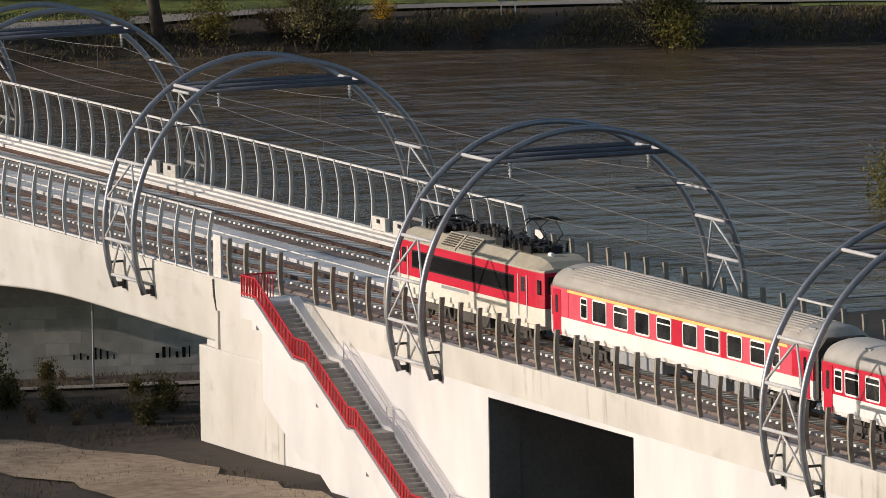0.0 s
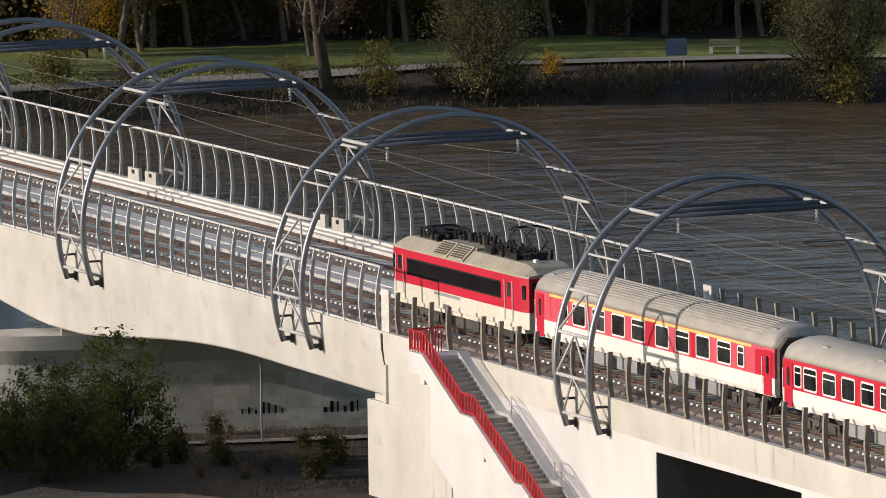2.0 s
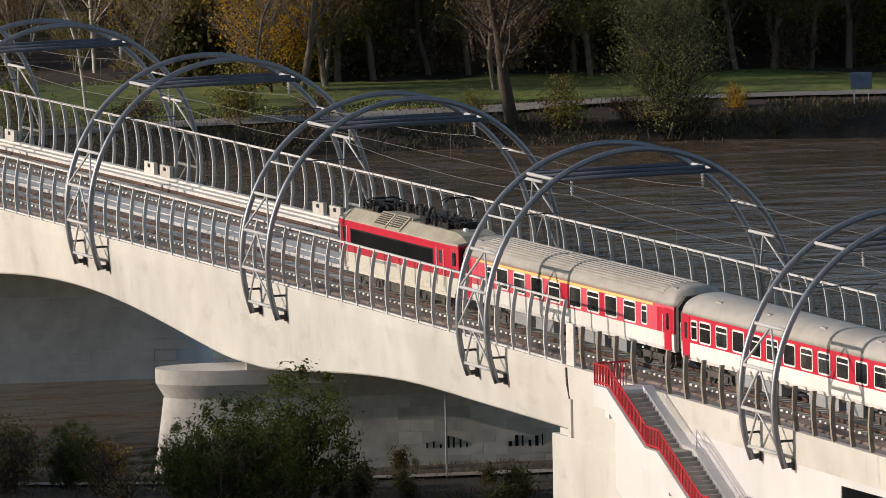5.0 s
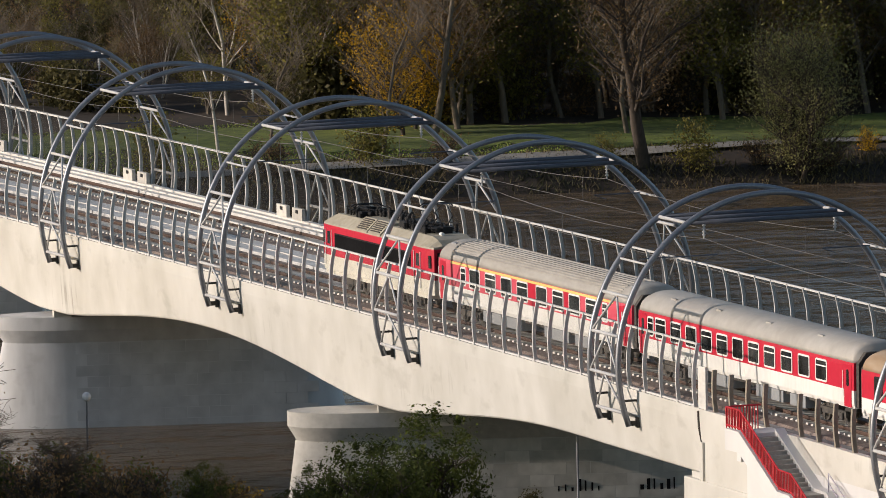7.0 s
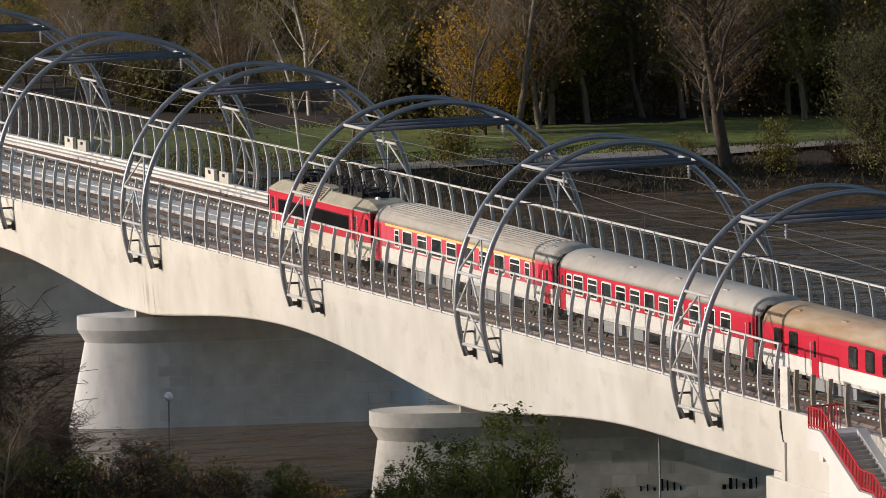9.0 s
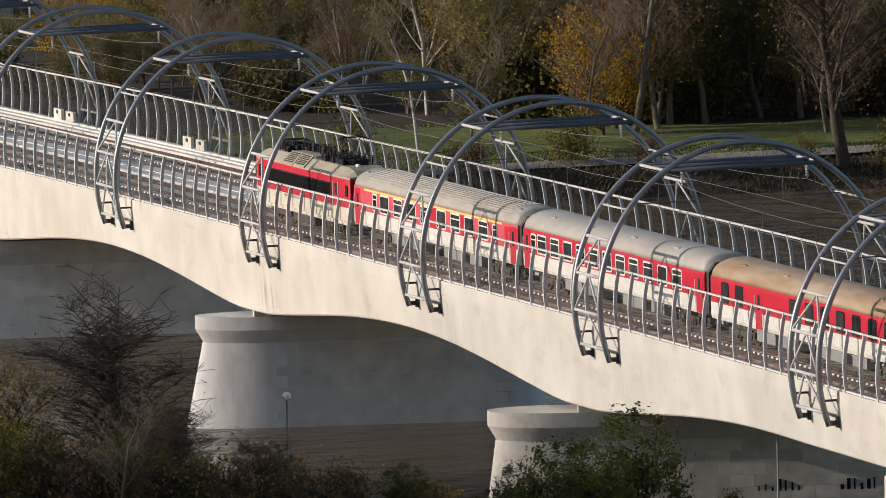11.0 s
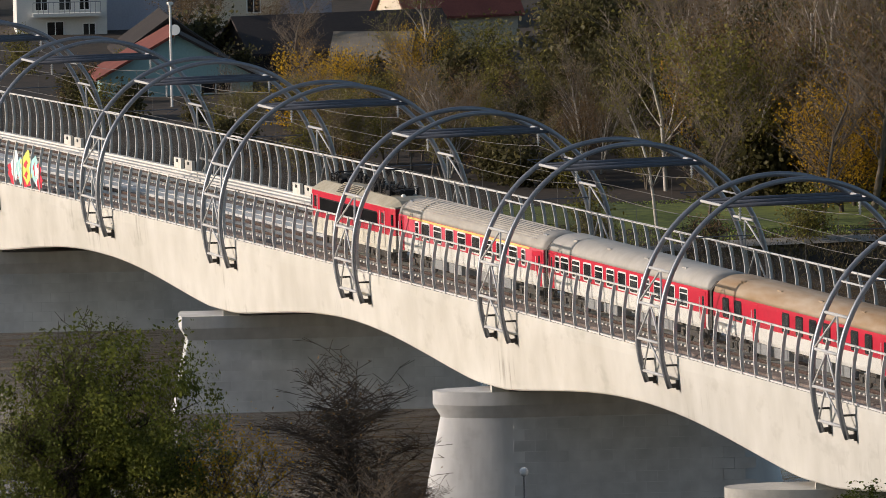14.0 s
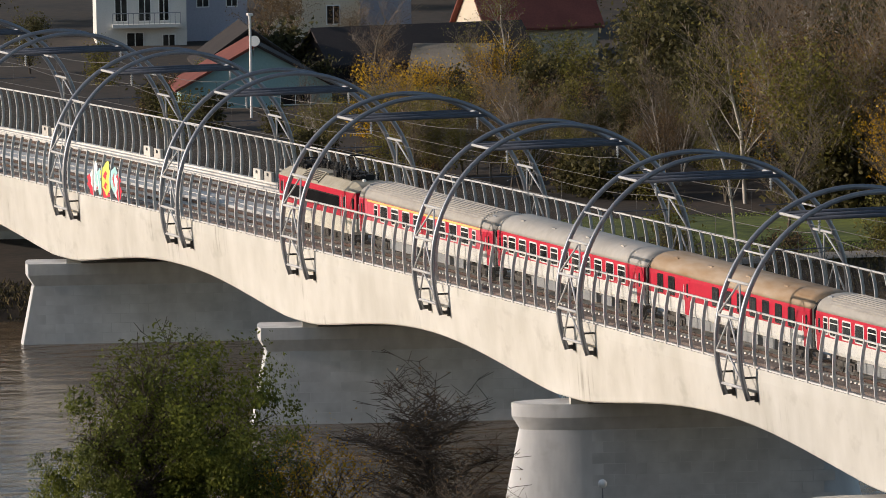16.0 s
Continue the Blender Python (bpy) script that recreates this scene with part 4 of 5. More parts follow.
first = [(3.3, 0.72, "s")] + [(x, 1.45, "ft"[i % 2]) for i, x in enumerate((4.5, 6.65, 8.8, 10.95, 13.5, 15.65, 17.8, 20.0))] + [(22.1, 0.72, "s")]
second = [(0.95 + 0.45, 0.75, "s")] + [(2.35 + 1.88 * i, 1.32, "tf"[i % 3 > 1]) for i in range(8)] + [(x, 1.32, "tf"[i == 1]) for i, x in enumerate((17.5, 19.5, 21.5))]
third = [(1.7, 0.95, "f"), (3.5, 1.05, "f")] + [(10.6 + 1.98 * i, 1.05, "f") for i in range(7)]
loco = locomotive()
c1 = coach("passenger_coach", "red and white first class coach with ribbed roof and yellow stripe", first, (0.45, 24.75), ROOF_GREY, True, True, True, True)
c2 = coach("passenger_coach", "red and white coach with smooth grey roof and white framed windows", second, (0.4, 24.75), ROOF_PLAIN, False, False, True, False)
c3 = coach("passenger_coach", "red and white coach with rust-stained roof and dark windows", third, (6.2, 24.9), ROOF_RUST, False, False, False, False)
c4 = coach("passenger_coach", "red and white coach with ribbed grey roof at the train's end", second, (0.4, 24.75), ROOF_GREY, True, False, True, False)
TRAIN = [(loco, 0.0)] + [(c, 16.5 + 26.45 * i) for i, c in enumerate((c1, c2, c3, c4))]
FRONT = [(0.0, 28.20), (0.5, 23.29), (1.0, 18.31), (1.5, 13.29), (2.0, 8.24), (2.5, 3.15), (3.0, -1.94), (3.5, -7.04), (4.0, -12.17), (5.2, -24.7), (6.5, -38.32), (7.0, -43.57),
         (7.5, -48.80), (8.0, -54.10), (8.5, -59.43), (9.0, -64.81), (10.2, -77.84), (11.5, -92.16), (12.0, -97.74), (12.5, -103.36), (13.0, -109.0), (13.5, -114.68), (14.0, -120.36),
         (14.5, -126.06), (15.0, -131.76), (15.5, -137.49), (16.0, -143.24)]

# ---- trees and bushes ----


def grow(seed, height, trunk_r, spread_, levels=3, lean=(0, 0), start=0.25, kids=5, droop=0.0, stems=1):
    """Branches as (p0, p1, r0, r1) and twig ends."""
    r = random.Random(seed)
    segs, tips = [], []

    def limb(p, d, length, rad, lev):
        k = (4, 3, 2, 1, 1)[lev]
        for i in range(k):
            d = (d + Vector((r.gauss(0, .13), r.gauss(0, .13), r.gauss(0.02, .08) - droop * lev * 0.12))).normalized()
            q = p + d * length / k
            ra = rad * (1 - i / k * 0.6)
            rb = rad * (1 - (i + 1) / k * 0.6)
            segs.append((p, q, ra, rb))
            if lev < levels and (lev > 0 or (i + 1) / k > start):
                for _ in range(kids if lev < 2 else 2):
                    a = r.uniform(0, 2 * math.pi)
                    side = Vector((math.cos(a), math.sin(a), r.uniform(0.1, 0.8)))
                    nd = (d * 0.5 + side * spread_).normalized()
                    limb(p + (q - p) * r.random(), nd, length * r.uniform(0.36, 0.56), rb * 0.5, lev + 1)
            p = q
        if lev >= levels - 1:
            tips.append((p, d))
    for s in range(stems):
        off = Vector((r.uniform(-.4, .4), r.uniform(-.4, .4), -0.3)) * (stems > 1) + Vector((0, 0, -0.2))
        limb(off, Vector((lean[0] + r.gauss(0, .12) * (stems > 1), lean[1] + r.gauss(0, .12) * (stems > 1), 1)).normalized(), height * 0.72 * r.uniform(0.85, 1), trunk_r, 0)
    return segs, tips


def tree(name, label, seed, height, trunk_r, spread_, bark, leaf=None, leaves=0, size=0.2, fuzz=0.5, clumps=0, round_=(0.3, 0.3), **more):
    segs, tips = grow(seed, height, trunk_r, spread_, **more)
    r = np.random.RandomState(seed)
    t = thing(name, label, "bush" if "bush" in name else "tree")
    sv, sf = [], []
    for p, q, ra, rb in segs:
        d = (q - p).normalized()
        u = d.orthogonal().normalized()
        w = d.cross(u)
        sides = 6 if ra > 0.1 else 3
        k = len(sv)
        ra, rb = max(ra, 0.018), max(rb, 0.014)
        for c, rad in ((p, ra), (q + d * rb, rb)):
            for j in range(sides):
                a = 2 * math.pi * j / sides
                sv.append(tuple(c + rad * (math.cos(a) * u + math.sin(a) * w)))
        sf += [(k + j, k + (j + 1) % sides, k + sides + (j + 1) % sides, k + sides + j) for j in range(sides)]
    me = bpy.data.meshes.new("trunk")
    me.from_pydata(sv, [], sf)
    me.materials.append(bark)
    me.materials.append(BARK_TWIG if bark in (BARK_GREY, BARK_PALE) else bark)
    fine_twig = []
    for p, q, ra, rb in segs:
        fine_twig += [int(ra < 0.045)] * (6 if ra > 0.1 else 3)
    me.polygons.foreach_set("material_index", fine_twig)
    me.polygons.foreach_set("use_smooth", [True] * len(me.polygons))
    part("trunk", me, None, t)
    if leaf and leaves:
        base = np.array([tuple(p) for p, d in tips])
        mid = np.array((0, 0, height * 0.5))
        if clumps:
            # sprays of leaves near the surface of a few overlapping lobes
            lobes = r.normal(0, 1, (5, 3)) * (0.16, 0.16, 0.10) * height
            w_ = r.normal(0, 1, (clumps, 3))
            w_ /= np.linalg.norm(w_, axis=1)[:, None]
            w_ *= (0.35 + 0.65 * r.rand(clumps) ** 0.4)[:, None] * np.array((round_[0], round_[0], round_[1])) * height
            base = mid + lobes[r.randint(0, 5, clumps)] + w_
        idx = r.randint(0, len(base), leaves)
        c = base[idx] + np.clip(r.normal(0, fuzz, (leaves, 3)), -1.5 * fuzz, 1.5 * fuzz) * (0.4 + 0.9 * r.rand(len(base)))[idx][:, None]
        c[:, 2] = np.maximum(c[:, 2], 0.15)
        a, b = r.normal(0, 1, (leaves, 3)), r.normal(0, 1, (leaves, 3))
        a /= np.linalg.norm(a, axis=1)[:, None]
        b -= a * (a * b).sum(1)[:, None]
        if clumps:
            # leaves turn their faces outwards
            out = (c - mid) / np.linalg.norm(c - mid, axis=1)[:, None] * 1.3 + r.normal(0, 0.6, (leaves, 3))
            out /= np.linalg.norm(out, axis=1)[:, None]
            a -= out * (a * out).sum(1)[:, None]
            a /= np.linalg.norm(a, axis=1)[:, None]
            b = np.cross(out, a)
        b /= np.linalg.norm(b, axis=1)[:, None]
        s = size * (0.5 + r.rand(leaves))[:, None]
        v = np.stack([c - a * s, c + b * s * 0.55, c + a * s, c - b * s * 0.55], 1).reshape(-1, 3)
        lm = bpy.data.meshes.new("crown")
        lm.from_pydata(v.tolist(), [], [(4 * i, 4 * i + 1, 4 * i + 2, 4 * i + 3) for i in range(leaves)])
        lm.materials.append(leaf)
        part("crown", lm, None, t)
    return t


KINDS = {
    "gold": tree("golden_tree", "tall tree with golden autumn leaves", 11, 15, 0.26, 0.75, BARK, LEAF_GOLD, 5200, 0.12, 1.0, kids=4, start=0.05),
    "olive": tree("olive_tree", "tall tree with thinning olive-green leaves", 12, 16, 0.26, 0.7, BARK_GREY, LEAF_OLIVE, 4200, 0.13, 0.85, kids=3),
    "green": tree("green_tree", "dense dark green leafy bank tree", 13, 12, 0.26, 0.85, BARK, LEAF_GREEN, 30000, 0.085, 0.42, clumps=230, round_=(0.30, 0.30), kids=4, start=0.1),
    "willow": tree("willow_tree", "rounded grey-green willow on the river bank", 14, 12, 0.2, 0.85, BARK, LEAF_GREY, 19000, 0.075, 0.85, kids=5, start=0.0, stems=4, levels=2),
    "bare": tree("bare_tree", "bare brown tree with fine twigs", 15, 17, 0.24, 0.8, BARK_GREY, LEAF_BROWN, 700, 0.10, 0.6, kids=4),
    "birch": tree("birch_tree", "tall pale-barked birch with bare twigs", 16, 18, 0.19, 0.5, BARK_PALE, LEAF_OLIVE, 1100, 0.11, 0.6, kids=3),
    "poplar": tree("poplar_tree", "tall pale poplar with bare upright limbs", 17, 20, 0.24, 0.38, BARK_PALE, LEAF_BROWN, 900, 0.11, 0.7, kids=3, stems=3),
    "brown": tree("brown_tree", "tree with sparse brown autumn leaves", 18, 14, 0.22, 0.7, BARK_GREY, LEAF_BROWN, 3400, 0.11, 0.8, kids=3),
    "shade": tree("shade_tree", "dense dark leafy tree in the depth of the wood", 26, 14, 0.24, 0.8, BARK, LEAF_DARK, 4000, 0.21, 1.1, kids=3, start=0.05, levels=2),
    "leaning": tree("leaning_tree", "thick leaning bank tree with sparse brown leaves", 19, 23, 0.55, 1.0, BARK, LEAF_BROWN, 6500, 0.10, 0.9, kids=4, lean=(0.05, -0.38), start=0.3),
    "bush": tree("green_bush", "dense green bush on the bank, leaves darkened as in shade", 20, 4.2, 0.06, 0.9, BARK, LEAF_SHRUB_SHADED, 2600, 0.10, 0.5, kids=2, start=0.0, stems=3, levels=2),
    "thicket": tree("leafy_bush", "large dense green bush below the bridge, leaves darkened as shaded", 24, 4.4, 0.07, 0.95, BARK, LEAF_SHRUB_SHADED, 11000, 0.062, 0.22, clumps=130, round_=(0.36, 0.32), kids=2, start=0.0, stems=5, levels=2),
    "alder": tree("alder_tree", "bare dark alder with dense fine twigs", 25, 12.5, 0.16, 1.5, BARK, LEAF_BROWN, 700, 0.08, 0.4, kids=8, start=0.12, droop=0.5),
    "dry": tree("dry_bush", "dry brown bank bush with few leaves", 21, 3.4, 0.04, 0.8, BARK, LEAF_BROWN, 900, 0.08, 0.45, kids=3, start=0.0, stems=3, levels=2),
    "goldbush": tree("golden_bush", "small bush with golden leaves", 22, 3.2, 0.04, 0.7, BARK, LEAF_GOLD, 1700, 0.08, 0.4, kids=3, start=0.0, stems=4, levels=2),
    "olivebush": tree("olive_bush", "loose olive-green bush on the river bank", 23, 4.5, 0.05, 0.85, BARK, LEAF_OLIVE, 2400, 0.095, 0.5, kids=2, start=0.0, stems=3, levels=2),
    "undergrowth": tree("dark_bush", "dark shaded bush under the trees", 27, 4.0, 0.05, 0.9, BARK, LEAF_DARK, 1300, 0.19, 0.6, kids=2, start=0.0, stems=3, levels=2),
}
used = set()


def plant(kind, x, y, scale=1.0, turn=0.0, z=None, group="bank trees"):
    m = pose(x, y, ground_z(x, y) if z is None else z, 0, 0, turn) @ Matrix.Diagonal((scale, scale, scale, 1))
    t = KINDS[kind]
    if kind in used:
        made = copy_thing(t, m)
        made.scale = (scale,) * 3
    else:
        used.add(kind)
        made = t
        made.matrix_basis = m
    made["group"] = group
    return made


# far bank, placed one by one
for kind, x, y, s, a in (
        ("leaning", -192, 75.5, 0.9, 20), ("willow", -187.5, 85.5, 1.0, 0), ("willow", -177, 107.5, 1.0, 90), ("gold", -213, 65.5, 0.72, 0), ("gold", -217, 68, 0.6, 130), ("brown", -215, 70.5, 1.15, 40), ("bare", -212, 67.5, 1.2, 10), ("olive", -219, 73, 1.1, 200), ("bare", -206, 80, 0.9, 300), ("brown", -214, 84, 1.15, 20), ("brown", -209, 95, 0.9, 75), ("olive", -212, 90, 1.0, 110),
        ("olivebush", -190, 78.5, 0.9, 40), ("dry", -189, 83, 0.8, 10), ("olivebush", -192, 72.5, 0.6, 100), ("dry", -188, 88, 0.7, 200), ("goldbush", -190.5, 92, 0.6, 0),
        ("dry", -195, 62, 1.0, 60), ("olivebush", -198, 57, 1.0, 70), ("dry", -197, 49, 1.1, 160), ("olivebush", -200, 42, 1.1, 10), ("bare", -204, 60.5, 0.75, 0),
        ("olivebush", -176, 108, 1.1, 0), ("dry", -183, 96, 0.6, 50), ("dry", -184.5, 92.5, 0.6, 0), ("birch", -212, 51, 0.75, 0), ("bare", -207, 53, 0.6, 0),
        ("goldbush", -296, 51, 1.6, 0), ("gold", -292, 55, 0.5, 50), ("gold", -299, 63, 0.55, 10), ("gold", -288, 50, 0.42, 200), ("birch", -280, 73, 0.9, 0), ("birch", -270, 92, 1.0, 90),
        ("poplar", -262, 94, 1.0, 0), ("poplar", -258, 97, 0.95, 70), ("poplar", -270, 80, 0.85, 20), ("birch", -300, 62, 0.55, 30), ("bare", -285, 79, 0.8, 0)):
    plant(kind, x, y, s, a, group="far bank trees")
# the wood behind the meadow: a dark depth, and lit trees before it
rt = random.Random(77)


def wood_edge(y):
    """Front line of the wood, behind the meadow."""
    return along(BANK, y) - (36 if y > 62 else 44) - (0 if y > 62 else (62 - y) * 1.2)


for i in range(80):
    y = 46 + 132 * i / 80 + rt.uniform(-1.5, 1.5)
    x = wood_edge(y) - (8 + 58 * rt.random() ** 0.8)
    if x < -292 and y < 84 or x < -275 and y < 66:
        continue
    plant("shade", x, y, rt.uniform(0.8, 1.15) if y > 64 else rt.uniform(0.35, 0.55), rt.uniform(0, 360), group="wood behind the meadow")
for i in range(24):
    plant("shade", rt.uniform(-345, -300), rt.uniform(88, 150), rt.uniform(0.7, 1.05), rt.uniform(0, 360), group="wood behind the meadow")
wood = ["olive", "bare", "birch", "bare", "poplar", "poplar", "olive", "birch", "brown", "brown", "bare", "gold", "olive"]
for i in range(165):
    y = rt.uniform(40, 150)
    x = wood_edge(y) + 3 - 34 * rt.random() ** 1.4
    if x < -285 and y < 78:
        continue
    kind = wood[rt.randrange(len(wood))]
    if kind == "gold" and rt.random() < 0.5:
        kind = "olive"
    plant(kind, x, y, rt.uniform(0.3, 0.5) if y < 60 else rt.uniform(0.75, 1.15), rt.uniform(0, 360), group="wood behind the meadow")
for i in range(80):
    y = rt.uniform(38, 165)
    x = wood_edge(y) + 4 - 22 * rt.random() ** 1.5
    kind = rt.choice(["olivebush", "olivebush", "dry", "dry", "undergrowth", "undergrowth"])
    plant(kind, x, y, rt.uniform(0.6, 1.1) if y < 62 else rt.uniform(1.0, 1.9), rt.uniform(0, 360), group="undergrowth of the wood")

for i in range(40):
    y = rt.uniform(34, 84)
    x = rt.uniform(-345, -262)
    if -334 < x < -312 and 44 < y < 58:
        continue
    plant(rt.choice(["undergrowth", "olivebush", "undergrowth", "goldbush", "olivebush", "dry"]), x, y, rt.uniform(0.5, 0.95), rt.uniform(0, 360), group="garden bushes")
for i in range(45):
    plant(rt.choice(["undergrowth", "undergrowth", "dry", "olivebush", "dry"]), rt.uniform(-335, -262), rt.uniform(58, 94), rt.uniform(0.7, 1.25), rt.uniform(0, 360), group="garden bushes")
for i in range(16):
    plant(rt.choice(["bare", "shade", "birch", "brown", "shade"]), rt.uniform(-318, -262), rt.uniform(68, 100), rt.uniform(0.6, 0.9), rt.uniform(0, 360), group="wood behind the meadow")
for i in range(20):
    y = 72 + 2.9 * i + rt.uniform(-1, 1)
    plant(("brown", "olive", "brown", "bare", "olive")[i % 5], wood_edge(y) + rt.uniform(2, 7), y, rt.uniform(0.95, 1.25), rt.uniform(0, 360), group="wood behind the meadow")
# between and behind the houses
for kind, x, y, sc in (("brown", -362, 62, 0.6), ("brown", -366, 66, 0.62), ("undergrowth", -352, 61, 1.3), ("brown", -352, 66, 0.5), ("shade", -362, 41, 0.45),
                       ("shade", -412, 47, 0.75), ("shade", -416, 52, 0.8), ("shade", -402, 43, 0.6), ("olivebush", -350, 44, 0.9), ("shade", -420, 66, 1.0),
                       ("shade", -424, 88, 1.1), ("shade", -420, 98, 1.1), ("shade", -415, 106, 1.0), ("shade", -420, 122, 1.1), ("shade", -418, 130, 1.1), ("shade", -424, 114, 1.2), ("shade", -380, 96, 0.8), ("shade", -375, 104, 0.6),
                       ("bare", -332, 62.5, 0.55), ("birch", -338, 76, 0.6), ("shade", -345, 92, 0.7), ("shade", -350, 80, 0.35), ("goldbush", -318, 58, 1.5), ("goldbush", -316, 61, 1.4), ("brown", -320, 60, 0.4)):
    plant(kind, x, y, sc, x * 37 % 360, group="garden trees")

# near bank
for kind, x, y, s, a in (
        ("green", -57, -37.5, 1.25, 0), ("green", -59, -32.2, 0.9, 120), ("green", -56, -39.6, 0.95, 60), ("gold", -53, -28.6, 0.66, 0), ("brown", -52, -28, 0.42, 0), ("alder", -49.5, -24.2, 1.05, 0), ("alder", -47, -23, 0.5, 90), ("brown", -48, -21.5, 0.36, 60), ("dry", -50, -28, 1.5, 0), ("dry", -48, -24, 1.4, 70), ("dry", -49, -19.5, 1.2, 70),
        ("dry", -46, -22, 1.2, 0), ("thicket", -43, -27, 0.9, 0), ("thicket", -45, -31, 1.0, 70), ("thicket", -40, -20.5, 0.8, 130), ("thicket", -36, -27, 0.8, 200), ("thicket", -31, -22, 0.75, 10), ("thicket", -25, -17.5, 0.7, 100), ("thicket", -19, -20, 0.7, 160), ("dry", -39, -31, 1.5, 0), ("dry", -34, -31, 1.4, 90), ("dry", -26, -26, 1.4, 40), ("dry", -22, -23, 1.3, 0), ("dry", -17, -24, 1.3, 120), ("dry", -43, -18, 1.2, 30), ("alder", -41, -24, 0.5, 20), ("alder", -28, -24, 0.4, 60), ("olivebush", -47, -35, 1.1, 0), ("olivebush", -41, -34, 1.1, 60), ("olivebush", -60, -42, 1.0, 0), ("thicket", -3.3, -14.2, 1.5, 30), ("thicket", -0.5, -18, 1.3, 200), ("thicket", -7, -14.5, 1.1, 90), ("thicket", -14, -16, 0.8, 10),
        ("dry", -27, -16, 0.9, 0), ("bush", -30, -19, 0.7, 0), ("dry", -33, -20, 0.9, 50), ("goldbush", -36, -17.5, 0.7, 0), ("bush", -38, -24, 0.8, 140), ("goldbush", -31, -14, 0.7, 90),
        ("bush", -10, -16, 0.8, 0), ("bush", -6, -19, 0.8, 10), ("dry", -3, -23, 0.9, 100), ("bare", -30, -31, 0.42, 0), ("dry", -30, -29, 1.1, 10), ("bush", -41, -28, 0.8, 0), ("dry", -20, -18, 0.8, 0),
        ("bush", -26, -21, 0.8, 0), ("dry", -14, -20, 0.9, 220), ("bush", -34, -25, 0.8, 66)):
    plant(kind, x, y, s, a, group="near bank bushes")
# dark-leaved brush added to carry the shade on the ground below the bridge
for i in range(26):
    x, y = rt.uniform(-24, 8), rt.uniform(-15, 1)
    if abs(x + 13.5 - y * 0.4) < 2.5:
        continue
    plant(rt.choice(["undergrowth", "undergrowth", "dry"]), x, y, rt.uniform(0.2, 0.4), rt.uniform(0, 360), group="near bank brush")
# unseen tall trees further along the near bank, to shade ground below the bridge
for k_, (x, y, sc) in enumerate(((-51, -76, 1.5), (-46, -78, 1.55), (-41, -74, 1.5), (-36, -77, 1.65), (-31, -73, 1.7), (-26, -77, 1.8), (-21, -74, 1.8), (-16, -78, 1.8), (-11, -74, 1.55), (-6, -72, 1.1), (-34, -84, 1.75), (-18, -85, 1.85), (-26, -70, 1.7), (-14, -70, 1.6), (-22, -81, 1.85))):
    plant("shade", x, y, sc, k_ * 77, group="near bank trees")
# a near-bank treetop, placed here as a bush at the waterline
plant("olivebush", -79, 76, 1.1, 0, z=-12.2, group="island bushes")

dry = Shape()
rd = random.Random(8)
while len(dry.f) < 26000:
    x, y = rd.uniform(-40, 48), rd.uniform(-44, 6)
    if x > 11.5 and y > -9.4 or noise.noise((x * 0.15, y * 0.15, 4)) < rd.uniform(-0.35, 0.25):
        continue
    z, a, h = ground_z(x, y), rd.uniform(0, 6.28), rd.uniform(0.06, 0.32)
    w, c_, s_ = rd.uniform(0.012, 0.04), math.cos(a), math.sin(a)
    dry.add([(x - w * c_, y - w * s_, z - 0.02), (x + w * c_, y + w * s_, z - 0.02), (x + rd.uniform(-.25, .25), y + rd.uniform(-.25, .25), z + h)], [(0, 1, 2)])
DRY = mat("dry_grass", (0.04, 0.03, 0.015), (0.13, 0.095, 0.05), 0.9, fine=1, broad=0.2, bump=0, island=0.4)
tagged(part("dry_grass", dry, DRY), "dry brown grass and weeds on the near bank", "grass", kind="stuff")

slope = Shape()
while len(slope.f) < 30000:
    y = rd.uniform(-60, 135)
    x = along(BANK, y) - rd.uniform(0.3, 9.5)
    if noise.noise((x * 0.2, y * 0.2, 14)) < rd.uniform(-0.5, 0.2):
        continue
    z, a, h = ground_z(x, y), rd.uniform(0, 6.28), rd.uniform(0.12, 0.5)
    w, c_, s_ = rd.uniform(0.03, 0.09), math.cos(a), math.sin(a)
    slope.add([(x - w * c_, y - w * s_, z - 0.02), (x + w * c_, y + w * s_, z - 0.02), (x + rd.uniform(-.35, .35), y + rd.uniform(-.35, .35), z + h)], [(0, 1, 2)])
WEED = mat("bank_weeds", (0.035, 0.035, 0.012), (0.13, 0.095, 0.04), 0.9, fine=0.8, broad=0.15, bump=0, island=0.45)
tagged(part("bank_weeds", slope, WEED), "dark weeds and dead grass on the far bank slope", "grass", kind="stuff")

# ---- far bank furniture and houses ----
ROOF_BROWN = mat("dark_roof", (0.020, 0.015, 0.013), (0.038, 0.028, 0.024), 0.85, bump=0.2)
ROOF_RED = mat("red_roof", (0.14, 0.035, 0.025), (0.21, 0.06, 0.04), 0.8, bump=0.2)
TEAL = mat("teal_plaster", (0.24, 0.38, 0.38), (0.30, 0.45, 0.45), 0.9, bump=0.05)
HOUSE_WHITE = mat("white_plaster", (0.62, 0.61, 0.58), (0.70, 0.69, 0.66), 0.9, bump=0.05)
HOUSE_BEIGE = mat("beige_plaster", (0.58, 0.50, 0.38), (0.66, 0.58, 0.46), 0.9, bump=0.05)
WOOD = mat("grey_wood", (0.16, 0.14, 0.11), (0.24, 0.21, 0.17), 0.9)
SIGN_BLUE = mat("blue_board", (0.05, 0.08, 0.14), (0.09, 0.13, 0.2), 0.5)


